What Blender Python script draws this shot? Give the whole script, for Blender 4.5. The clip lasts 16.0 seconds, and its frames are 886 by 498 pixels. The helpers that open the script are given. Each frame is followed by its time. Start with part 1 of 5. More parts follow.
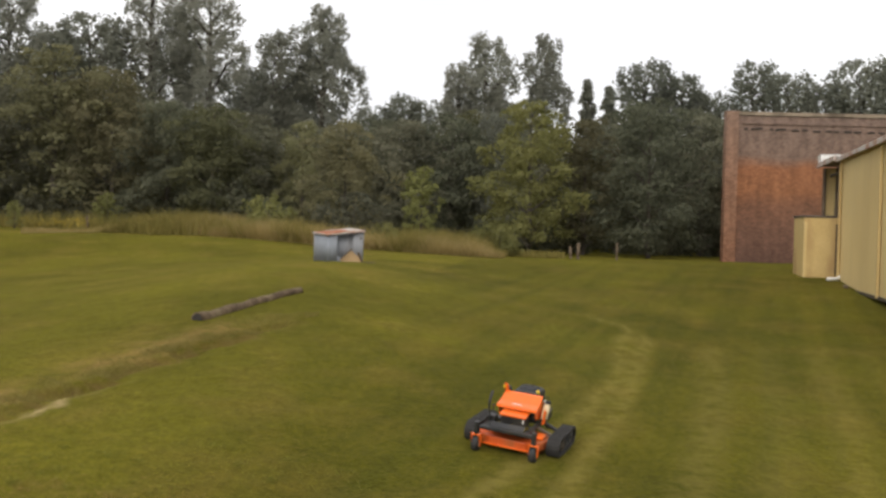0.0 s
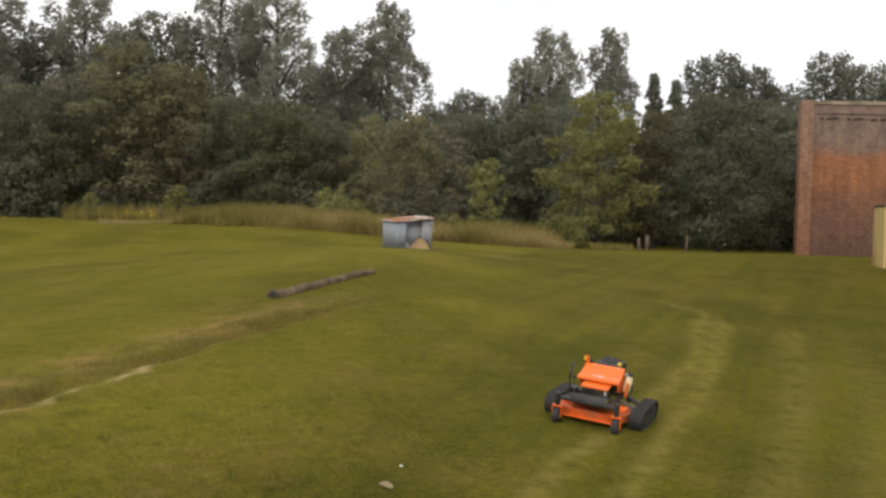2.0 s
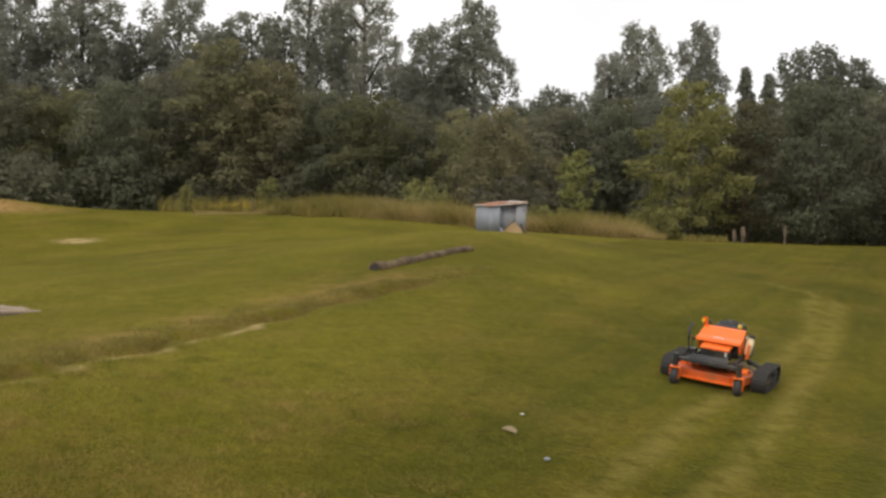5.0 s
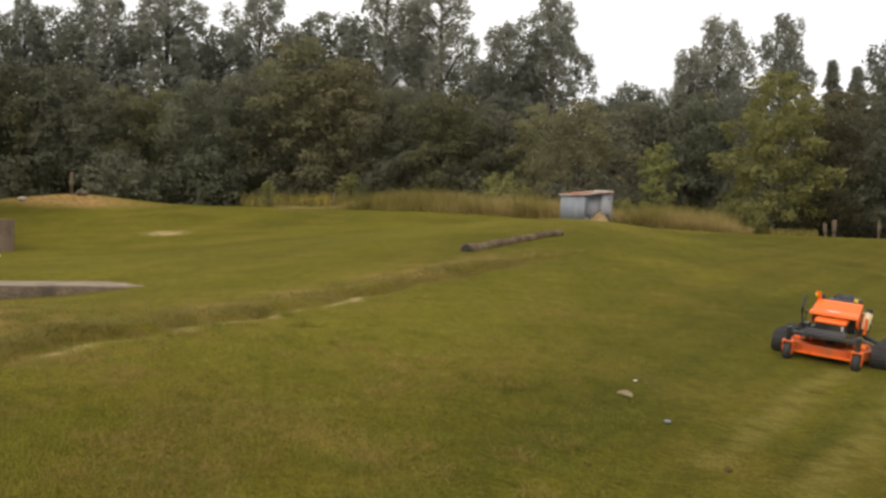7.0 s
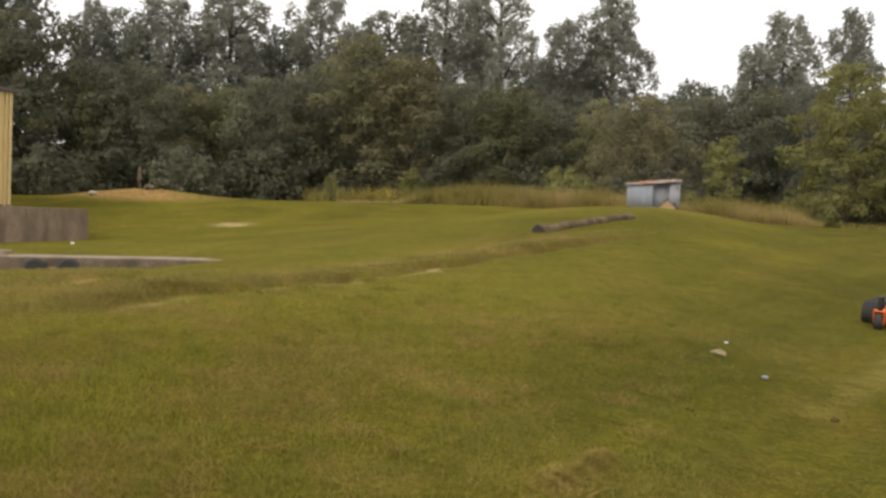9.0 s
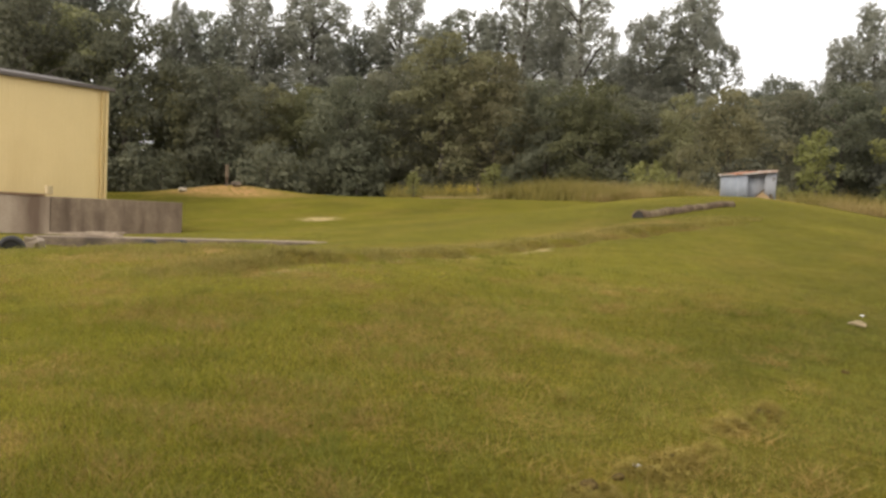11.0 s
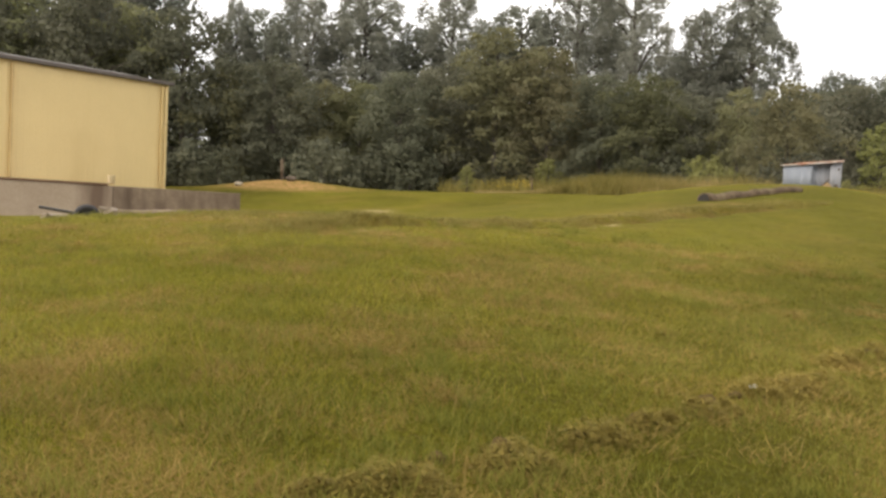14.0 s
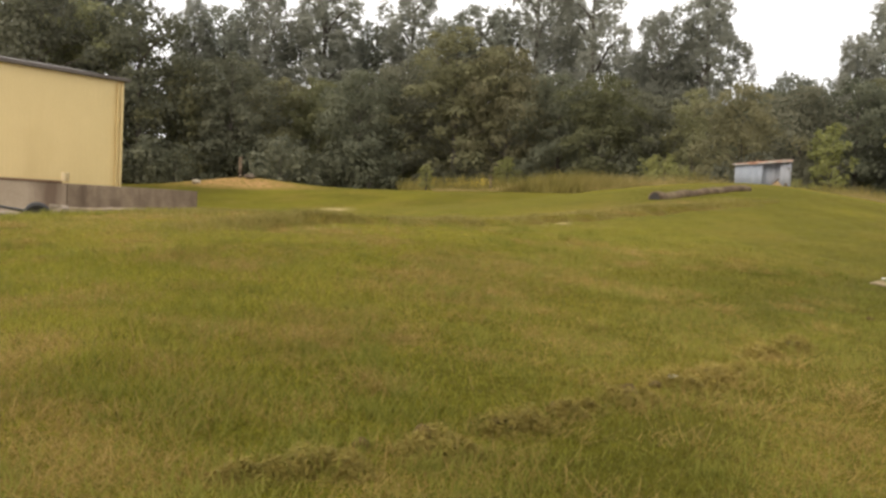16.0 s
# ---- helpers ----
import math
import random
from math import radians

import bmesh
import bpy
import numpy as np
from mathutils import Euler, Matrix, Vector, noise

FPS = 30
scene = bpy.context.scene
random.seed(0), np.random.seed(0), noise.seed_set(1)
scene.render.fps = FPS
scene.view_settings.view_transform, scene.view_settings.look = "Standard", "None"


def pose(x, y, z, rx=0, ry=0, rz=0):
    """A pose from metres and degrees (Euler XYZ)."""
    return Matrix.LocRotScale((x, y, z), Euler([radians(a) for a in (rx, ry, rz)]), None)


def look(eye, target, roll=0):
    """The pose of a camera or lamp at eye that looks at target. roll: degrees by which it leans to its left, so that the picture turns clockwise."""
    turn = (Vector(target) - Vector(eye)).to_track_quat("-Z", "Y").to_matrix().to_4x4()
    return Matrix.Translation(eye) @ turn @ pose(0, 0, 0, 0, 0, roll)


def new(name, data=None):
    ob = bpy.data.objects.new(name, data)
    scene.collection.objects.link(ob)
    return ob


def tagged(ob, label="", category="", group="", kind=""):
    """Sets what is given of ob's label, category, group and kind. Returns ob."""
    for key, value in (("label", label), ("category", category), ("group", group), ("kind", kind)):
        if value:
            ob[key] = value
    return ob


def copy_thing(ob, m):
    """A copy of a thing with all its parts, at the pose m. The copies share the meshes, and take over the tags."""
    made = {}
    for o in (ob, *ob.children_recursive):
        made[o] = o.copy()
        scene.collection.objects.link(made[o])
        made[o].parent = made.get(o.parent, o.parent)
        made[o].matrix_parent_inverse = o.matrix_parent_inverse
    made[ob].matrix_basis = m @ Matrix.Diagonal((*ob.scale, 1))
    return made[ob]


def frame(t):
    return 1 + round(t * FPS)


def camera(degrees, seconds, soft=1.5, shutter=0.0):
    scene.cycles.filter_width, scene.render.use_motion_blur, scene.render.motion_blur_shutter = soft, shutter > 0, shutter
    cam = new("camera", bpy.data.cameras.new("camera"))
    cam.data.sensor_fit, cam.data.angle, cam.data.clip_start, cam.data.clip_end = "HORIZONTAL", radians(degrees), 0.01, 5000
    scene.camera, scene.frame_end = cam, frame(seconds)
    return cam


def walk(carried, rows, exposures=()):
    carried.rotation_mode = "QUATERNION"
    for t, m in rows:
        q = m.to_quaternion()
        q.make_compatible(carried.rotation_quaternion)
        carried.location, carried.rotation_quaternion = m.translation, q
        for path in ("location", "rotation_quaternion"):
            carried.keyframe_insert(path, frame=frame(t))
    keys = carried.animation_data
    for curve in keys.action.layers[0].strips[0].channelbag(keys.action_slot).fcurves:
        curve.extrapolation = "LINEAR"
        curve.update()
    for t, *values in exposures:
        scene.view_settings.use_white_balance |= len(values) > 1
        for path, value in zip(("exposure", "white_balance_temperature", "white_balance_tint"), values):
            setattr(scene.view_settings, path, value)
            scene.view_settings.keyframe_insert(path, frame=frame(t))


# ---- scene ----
cam = camera(50.9, 16.0, soft=2.8)

PATH = [
    (0, (0.697, 0.029, 4.663), (0.638, 2.027, 4.622), 1.4),
    (0.5, (0.648, 0.019, 4.486), (0.554, 2.016, 4.442), 1.4),
    (1, (0.567, 0.096, 4.356), (0.441, 2.092, 4.313), 1.4),
    (1.5, (0.469, 0.148, 4.25), (0.311, 2.141, 4.208), 1.5),
    (2, (0.409, 0.154, 4.164), (0.219, 2.145, 4.12), 1.5),
    (2.5, (0.358, 0.156, 4.084), (0.143, 2.144, 4.041), 1.5),
    (3, (0.309, 0.161, 3.975), (0.069, 2.146, 3.932), 1.4),
    (3.5, (0.246, 0.195, 3.855), (-0.016, 2.178, 3.814), 1.4),
    (4, (0.163, 0.202, 3.739), (-0.126, 2.18, 3.698), 1.5),
    (6.5, (-0.462, 0.391, 3.021), (-0.94, 2.332, 2.981), 1.6),
    (7, (-0.537, 0.34, 2.948), (-1.049, 2.273, 2.908), 1.6),
    (7.5, (-0.625, 0.359, 2.828), (-1.169, 2.283, 2.79), 1.6),
    (8, (-0.719, 0.323, 2.71), (-1.292, 2.239, 2.669), 1.8),
    (8.5, (-0.797, 0.373, 2.555), (-1.392, 2.282, 2.518), 1.7),
    (9, (-0.884, 0.255, 2.435), (-1.509, 2.154, 2.397), 1.8),
    (11.5, (-1.535, 0.067, 1.958), (-2.34, 1.898, 1.919), 1.9),
    (12, (-1.615, 0.049, 1.849), (-2.447, 1.867, 1.81), 2.0),
    (12.5, (-1.694, 0.064, 1.755), (-2.542, 1.875, 1.716), 2.1),
    (13, (-1.724, 0.073, 1.684), (-2.584, 1.878, 1.645), 2.1),
    (13.5, (-1.734, 0.033, 1.632), (-2.607, 1.832, 1.592), 2.2),
    (14, (-1.709, 0.034, 1.622), (-2.575, 1.836, 1.582), 2.2),
    (14.5, (-1.633, 0.051, 1.626), (-2.47, 1.867, 1.587), 2.2),
    (15, (-1.59, 0.05, 1.639), (-2.407, 1.875, 1.598), 2.2),
    (15.5, (-1.526, 0.019, 1.625), (-2.329, 1.851, 1.584), 2.2),
    (16, (-1.513, -0.063, 1.624), (-2.304, 1.774, 1.583), 2.2),
]
walk(cam, [(t, look(eye, target, roll)) for t, eye, target, roll in PATH],
     [(0, 0.1, 6700, 11), (4, 0.08, 6800, 11), (9, 0.26, 6950, 12), (12, 0.62, 6950, 12), (16, 0.6, 6950, 12)])

# ---- world and sun ----
world = bpy.data.worlds.new("overcast")
scene.world = world
world.use_nodes = True
wn, wl = world.node_tree.nodes, world.node_tree.links
sky = wn.new("ShaderNodeTexSky")
sky.sky_type, sky.sun_disc = "NISHITA", False
sky.sun_elevation, sky.sun_rotation = radians(36), radians(199)
sky_bg = wn["Background"]
sky_bg.inputs["Strength"].default_value = 0.06
wl.new(sky.outputs[0], sky_bg.inputs[0])
cloud = wn.new("ShaderNodeBackground")
tc = wn.new("ShaderNodeTexCoord")
cn = wn.new("ShaderNodeTexNoise")
cn.inputs["Scale"].default_value, cn.inputs["Detail"].default_value = 2.5, 5.0
cr = wn.new("ShaderNodeValToRGB")
cr.color_ramp.elements[0].color, cr.color_ramp.elements[1].color = (0.78, 0.80, 0.84, 1), (0.95, 0.96, 0.98, 1)
cr.color_ramp.elements[0].position, cr.color_ramp.elements[1].position = 0.3, 0.65
wl.new(tc.outputs["Generated"], cn.inputs["Vector"])
wl.new(cn.outputs[0], cr.inputs[0])
wl.new(cr.outputs[0], cloud.inputs[0])
cloud.inputs["Strength"].default_value = 1.22
sky_mix = wn.new("ShaderNodeMixShader")
sky_mix.inputs[0].default_value = 0.9
wl.new(sky_bg.outputs[0], sky_mix.inputs[1])
wl.new(cloud.outputs[0], sky_mix.inputs[2])
wl.new(sky_mix.outputs[0], wn["World Output"].inputs[0])

sun = new("sun", bpy.data.lights.new("sun", "SUN"))
sun.data.energy, sun.data.angle, sun.data.color = 1.5, radians(30), (1.0, 0.95, 0.86)
sun.matrix_world = look((0, 0, 60), (27, 78, 0))


# ---- materials ----
def mat(name, c1, c2, rough=0.7, metal=0.0, scale=4.0, fine=40.0, bump=0.15, dist=0.02, stain=None, per_object=0.0, coords="Object", spec=0.5, drip=0.35, at=(0.48, 0.68)):
    """Two colours mixed by noise at two scales, a fine relief, and an optional stain colour in patches."""
    m = bpy.data.materials.new(name)
    m.use_nodes = True
    n, l = m.node_tree.nodes, m.node_tree.links
    b = n["Principled BSDF"]
    b.inputs["Metallic"].default_value = metal
    b.inputs["Specular IOR Level"].default_value = spec
    t = n.new("ShaderNodeTexCoord")
    a = n.new("ShaderNodeTexNoise")
    a.inputs["Scale"].default_value, a.inputs["Detail"].default_value = scale, 6.0
    f = n.new("ShaderNodeTexNoise")
    f.inputs["Scale"].default_value, f.inputs["Detail"].default_value = fine, 4.0
    for x in (a, f):
        l.new(t.outputs[coords], x.inputs["Vector"])
    s = n.new("ShaderNodeMath")
    s.operation = "MULTIPLY_ADD"
    s.inputs[1].default_value = 0.5
    h = n.new("ShaderNodeMath")
    h.operation = "MULTIPLY"
    h.inputs[1].default_value = 0.5
    l.new(f.outputs[0], h.inputs[0])
    l.new(a.outputs[0], s.inputs[0])
    l.new(h.outputs[0], s.inputs[2])
    r = n.new("ShaderNodeValToRGB")
    r.color_ramp.elements[0].position, r.color_ramp.elements[1].position = 0.35, 0.65
    r.color_ramp.elements[0].color, r.color_ramp.elements[1].color = (*c1, 1), (*c2, 1)
    l.new(s.outputs[0], r.inputs[0])
    col = r.outputs[0]
    if stain:
        g = n.new("ShaderNodeTexNoise")
        g.inputs["Scale"].default_value, g.inputs["Detail"].default_value = scale * 0.6, 8.0
        mp = n.new("ShaderNodeMapping")
        mp.inputs["Scale"].default_value = (1.0, 1.0, drip)
        l.new(t.outputs[coords], mp.inputs[0])
        l.new(mp.outputs[0], g.inputs["Vector"])
        gr = n.new("ShaderNodeValToRGB")
        gr.color_ramp.elements[0].position, gr.color_ramp.elements[1].position = at
        l.new(g.outputs[0], gr.inputs[0])
        mx = n.new("ShaderNodeMixRGB")
        mx.inputs[2].default_value = (*stain, 1)
        l.new(gr.outputs[0], mx.inputs[0])
        l.new(col, mx.inputs[1])
        col = mx.outputs[0]
    if per_object:
        o = n.new("ShaderNodeObjectInfo")
        hs = n.new("ShaderNodeHueSaturation")
        mr = n.new("ShaderNodeMapRange")
        mr.inputs["To Min"].default_value, mr.inputs["To Max"].default_value = 1 - per_object, 1 + per_object
        l.new(o.outputs["Random"], mr.inputs[0])
        l.new(mr.outputs[0], hs.inputs["Value"])
        l.new(col, hs.inputs["Color"])
        col = hs.outputs[0]
    l.new(col, b.inputs["Base Color"])
    rr = n.new("ShaderNodeMapRange")
    rr.inputs["To Min"].default_value, rr.inputs["To Max"].default_value = max(rough - 0.12, 0.05), min(rough + 0.12, 1.0)
    l.new(a.outputs[0], rr.inputs[0])
    l.new(rr.outputs[0], b.inputs["Roughness"])
    bp = n.new("ShaderNodeBump")
    bp.inputs["Strength"].default_value, bp.inputs["Distance"].default_value = bump, dist
    l.new(f.outputs[0], bp.inputs["Height"])
    l.new(bp.outputs[0], b.inputs["Normal"])
    return m


def leaf_mat(name, c1, c2, vary=0.25, glow=0.3):
    """Foliage: each leaf its own shade, each tree a little different, light passing through."""
    m = bpy.data.materials.new(name)
    m.use_nodes = True
    n, l = m.node_tree.nodes, m.node_tree.links
    b = n["Principled BSDF"]
    b.inputs["Roughness"].default_value = 0.65
    b.inputs["Specular IOR Level"].default_value = 0.12
    g = n.new("ShaderNodeNewGeometry")
    t = n.new("ShaderNodeTexCoord")
    a = n.new("ShaderNodeTexNoise")
    a.inputs["Scale"].default_value = 0.5
    l.new(t.outputs["Object"], a.inputs["Vector"])
    s = n.new("ShaderNodeMath")
    s.operation = "MULTIPLY_ADD"
    s.inputs[1].default_value = 0.45
    l.new(g.outputs["Random Per Island"], s.inputs[0])
    l.new(a.outputs[0], s.inputs[2])
    r = n.new("ShaderNodeValToRGB")
    r.color_ramp.elements[0].position, r.color_ramp.elements[1].position = 0.4, 1.0
    r.color_ramp.elements[0].color, r.color_ramp.elements[1].color = (*c1, 1), (*c2, 1)
    l.new(s.outputs[0], r.inputs[0])
    o = n.new("ShaderNodeObjectInfo")
    mr = n.new("ShaderNodeMapRange")
    mr.inputs["To Min"].default_value, mr.inputs["To Max"].default_value = 1 - vary, 1 + vary
    l.new(o.outputs["Random"], mr.inputs[0])
    hs = n.new("ShaderNodeHueSaturation")
    l.new(mr.outputs[0], hs.inputs["Value"])
    l.new(r.outputs[0], hs.inputs["Color"])
    if vary:
        wn_hue = n.new("ShaderNodeTexWhiteNoise")
        wn_hue.noise_dimensions = "1D"
        l.new(o.outputs["Random"], wn_hue.inputs["W"])
        hue = n.new("ShaderNodeMapRange")
        hue.inputs["To Min"].default_value, hue.inputs["To Max"].default_value = 0.5 - 0.10 * vary, 0.5 + 0.03 * vary
        l.new(wn_hue.outputs["Value"], hue.inputs[0])
        l.new(hue.outputs[0], hs.inputs["Hue"])
    l.new(hs.outputs[0], b.inputs["Base Color"])
    tr = n.new("ShaderNodeBsdfTranslucent")
    l.new(hs.outputs[0], tr.inputs[0])
    mx = n.new("ShaderNodeMixShader")
    mx.inputs[0].default_value = glow
    l.new(b.outputs[0], mx.inputs[1])
    l.new(tr.outputs[0], mx.inputs[2])
    l.new(mx.outputs[0], n["Material Output"].inputs[0])
    return m


def lawn_mat():
    """Mown grass with straw patches; the mesh carries where bare soil, dry straw and rolled lanes lie."""
    m = bpy.data.materials.new("lawn")
    m.use_nodes = True
    n, l = m.node_tree.nodes, m.node_tree.links
    b = n["Principled BSDF"]
    b.inputs["Roughness"].default_value = 0.95
    b.inputs["Specular IOR Level"].default_value = 0.03
    b.inputs["Sheen Weight"].default_value, b.inputs["Sheen Roughness"].default_value = 0.09, 0.4
    b.inputs["Sheen Tint"].default_value = (0.85, 0.75, 0.25, 1)
    t = n.new("ShaderNodeTexCoord")

    def noise_at(scale, detail=5.0, stretch=None):
        x = n.new("ShaderNodeTexNoise")
        x.inputs["Scale"].default_value, x.inputs["Detail"].default_value = scale, detail
        if stretch:
            turned = n.new("ShaderNodeMapping")
            turned.inputs["Rotation"].default_value = (0, 0, radians(17))
            l.new(t.outputs["Object"], turned.inputs[0])
            mp = n.new("ShaderNodeMapping")
            mp.inputs["Scale"].default_value = stretch
            l.new(turned.outputs[0], mp.inputs[0])
            l.new(mp.outputs[0], x.inputs["Vector"])
        else:
            l.new(t.outputs["Object"], x.inputs["Vector"])
        return x.outputs[0]

    def ramp(src, p0, p1, c0, c1):
        x = n.new("ShaderNodeValToRGB")
        x.color_ramp.elements[0].position, x.color_ramp.elements[1].position = p0, p1
        x.color_ramp.elements[0].color, x.color_ramp.elements[1].color = (*c0, 1), (*c1, 1)
        l.new(src, x.inputs[0])
        return x.outputs[0]

    def mix(fac, c0, c1, kind="MIX"):
        x = n.new("ShaderNodeMixRGB")
        x.blend_type = kind
        if isinstance(fac, float):
            x.inputs[0].default_value = fac
        else:
            l.new(fac, x.inputs[0])
        for k, c in ((1, c0), (2, c1)):
            if isinstance(c, tuple):
                x.inputs[k].default_value = (*c, 1)
            else:
                l.new(c, x.inputs[k])
        return x.outputs[0]

    green = ramp(noise_at(0.22, 6.0), 0.33, 0.68, GRASS_A, GRASS_B)
    straw = ramp(noise_at(0.55, 9.0), 0.47, 0.72, (0, 0, 0), (0.55, 0.55, 0.55))
    col = mix(straw, green, GRASS_DRY)
    dark = ramp(noise_at(3.2, 9.0), 0.3, 0.62, (0.84, 0.85, 0.82), (1.05, 1.05, 1.04))
    col = mix(1.0, col, dark, "MULTIPLY")
    grain = ramp(noise_at(30.0, 6.0), 0.3, 0.7, (0.6, 0.6, 0.58), (1.35, 1.35, 1.3))
    col = mix(1.0, col, grain, "MULTIPLY")
    mottle = ramp(noise_at(8.0, 4.0), 0.34, 0.66, (0.80, 0.81, 0.78), (1.14, 1.13, 1.12))
    col = mix(1.0, col, mottle, "MULTIPLY")
    # shorter, darker turf with wheel-wide swaths where the mower has been
    swath = ramp(noise_at(1.0, 3.0, (1.5, 0.06, 1.0)), 0.38, 0.62, (0.64, 0.69, 0.68), (0.88, 0.87, 0.84))
    mown = n.new("ShaderNodeAttribute")
    mown.attribute_name = "mown"
    col = mix(mown.outputs["Fac"], col, mix(1.0, col, swath, "MULTIPLY"))
    for name, c in (("lane", LANE), ("straw", STRAW), ("ditch", DITCH), ("soil", SOIL)):
        at = n.new("ShaderNodeAttribute")
        at.attribute_name = name
        brk = n.new("ShaderNodeMath")
        brk.operation = "MULTIPLY"
        l.new(at.outputs["Fac"], brk.inputs[0])
        l.new(ramp(noise_at(3.0, 7.0), 0.34, 0.56, (0.1, 0.1, 0.1), (1, 1, 1)), brk.inputs[1])
        col = mix(brk.outputs[0], col, c)
    l.new(col, b.inputs["Base Color"])
    bp = n.new("ShaderNodeBump")
    bp.inputs["Strength"].default_value, bp.inputs["Distance"].default_value = 0.8, 0.05
    l.new(noise_at(14.0, 8.0), bp.inputs["Height"])
    l.new(bp.outputs[0], b.inputs["Normal"])
    return m


GRASS_A, GRASS_B, GRASS_DRY = (0.074, 0.069, 0.007), (0.126, 0.112, 0.011), (0.176, 0.124, 0.027)
LANE, STRAW, SOIL = (0.21, 0.165, 0.042), (0.36, 0.205, 0.09), (0.46, 0.34, 0.18)
DITCH = (0.115, 0.078, 0.026)
LAWN = lawn_mat()
BLADE = leaf_mat("grass_blade", (0.142, 0.148, 0.015), (0.35, 0.31, 0.052), 0.0, 0.45)
MOWN_BLADE = leaf_mat("mown_blade", (0.068, 0.072, 0.007), (0.168, 0.146, 0.024), 0.0, 0.4)
TUFT = leaf_mat("tuft_blade", (0.118, 0.13, 0.020), (0.29, 0.27, 0.06), 0.0, 0.45)
DRY_BLADE = leaf_mat("dry_grass", (0.20, 0.145, 0.04), (0.42, 0.29, 0.10), 0.0, 0.4)
WEED = leaf_mat("weed_stalk", (0.15, 0.135, 0.036), (0.33, 0.27, 0.085), 0.0, 0.4)
MEADOW = leaf_mat("meadow_straw", (0.27, 0.205, 0.08), (0.52, 0.40, 0.18), 0.0, 0.45)
CUT = leaf_mat("cut_grass", (0.14, 0.115, 0.024), (0.31, 0.235, 0.06), 0.0, 0.2)
FLOWER = mat("goldenrod_flower", (0.45, 0.30, 0.02), (0.6, 0.42, 0.04))
LEAF_MID = leaf_mat("leaf_mid_green", (0.138, 0.142, 0.077), (0.235, 0.232, 0.118), 0.30, 0.5)
LEAF_LIGHT = leaf_mat("leaf_light_green", (0.16, 0.168, 0.062), (0.265, 0.262, 0.096), 0.12, 0.46)
LEAF_DARK = leaf_mat("leaf_dark_green", (0.116, 0.124, 0.085), (0.205, 0.21, 0.138), 0.30, 0.5)
# far trees: distance haze is mixed into these two paler, greyer leaf colours
LEAF_BACK_HAZED = leaf_mat("leaf_back_green_hazed", (0.195, 0.205, 0.166), (0.262, 0.272, 0.214), 0.18, 0.64)
LEAF_GREY_HAZED = leaf_mat("leaf_grey_green_hazed", (0.28, 0.282, 0.232), (0.345, 0.347, 0.285), 0.10, 0.7)
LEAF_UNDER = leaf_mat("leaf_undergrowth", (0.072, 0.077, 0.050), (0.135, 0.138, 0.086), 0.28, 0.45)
BARK = mat("bark", (0.05, 0.042, 0.032), (0.12, 0.10, 0.08), 0.95, 0, 3, 14, 0.6, 0.03)
TIN = mat("galvanised_tin", (0.19, 0.21, 0.24), (0.285, 0.308, 0.345), 0.6, 0.1, 1.5, 30, 0.1, 0.01, (0.26, 0.26, 0.27))
TIN_PALE = mat("pale_roof_tin", (0.42, 0.38, 0.34), (0.56, 0.52, 0.48), 0.7, 0, 3, 25, 0.1, 0.01, (0.34, 0.16, 0.09))
RUST = mat("rusty_tin", (0.24, 0.075, 0.032), (0.42, 0.17, 0.085), 0.85, 0.1, 2.5, 25, 0.3, 0.01, (0.42, 0.36, 0.31))
OLD_WOOD = mat("weathered_wood", (0.085, 0.062, 0.042), (0.20, 0.15, 0.10), 0.95, 0, 2.5, 22, 0.8, 0.03, (0.06, 0.045, 0.03))
LOG_WOOD = mat("rotten_pole_wood", (0.055, 0.04, 0.027), (0.195, 0.14, 0.09), 0.98, 0, 3.5, 20, 0.9, 0.04, (0.21, 0.165, 0.10), spec=0.08)
RAW_WOOD = mat("raw_board", (0.34, 0.22, 0.11), (0.48, 0.33, 0.17), 0.8, 0, 3, 40, 0.2, 0.01)
CREAM = mat("cream_metal_siding", (0.62, 0.47, 0.215), (0.69, 0.53, 0.25), 0.45, 0.0, 0.5, 12, 0.03, 0.005, (0.58, 0.43, 0.19))
CREAM_DARK = mat("stained_cream_metal", (0.52, 0.37, 0.15), (0.62, 0.46, 0.2), 0.55, 0.0, 1.2, 12, 0.06, 0.005, (0.36, 0.22, 0.09))
GUTTER = mat("dark_brown_trim", (0.075, 0.06, 0.05), (0.11, 0.09, 0.075), 0.5, 0.2, 3, 30)
CONCRETE = mat("weathered_concrete", (0.20, 0.155, 0.11), (0.34, 0.275, 0.20), 0.9, 0, 1.1, 18, 0.4, 0.02, (0.085, 0.062, 0.042))
WALL_CONCRETE = mat("stained_wall_concrete", (0.31, 0.235, 0.165), (0.41, 0.325, 0.24), 0.92, 0, 0.9, 18, 0.4, 0.02, (0.15, 0.10, 0.068), drip=0.2, at=(0.5, 0.66))
WALL_DIRTY = mat("dirty_wall_concrete", (0.17, 0.12, 0.08), (0.265, 0.20, 0.14), 0.92, 0, 2.6, 18, 0.4, 0.02, (0.10, 0.068, 0.045), drip=0.22, at=(0.4, 0.66))
RUST_EDGE = mat("rusty_steel_edge", (0.12, 0.065, 0.04), (0.24, 0.14, 0.085), 0.9, 0.1, 2, 25, 0.3, 0.01)
RIM = mat("rusty_rim", (0.05, 0.035, 0.025), (0.10, 0.07, 0.05), 0.85)
DECK_WOOD = mat("bleached_deck_wood", (0.19, 0.145, 0.10), (0.36, 0.285, 0.205), 0.95, 0, 2.5, 22, 0.6, 0.02, (0.13, 0.095, 0.065))
WHITE = mat("white_plastic", (0.70, 0.69, 0.66), (0.8, 0.79, 0.76), 0.4)
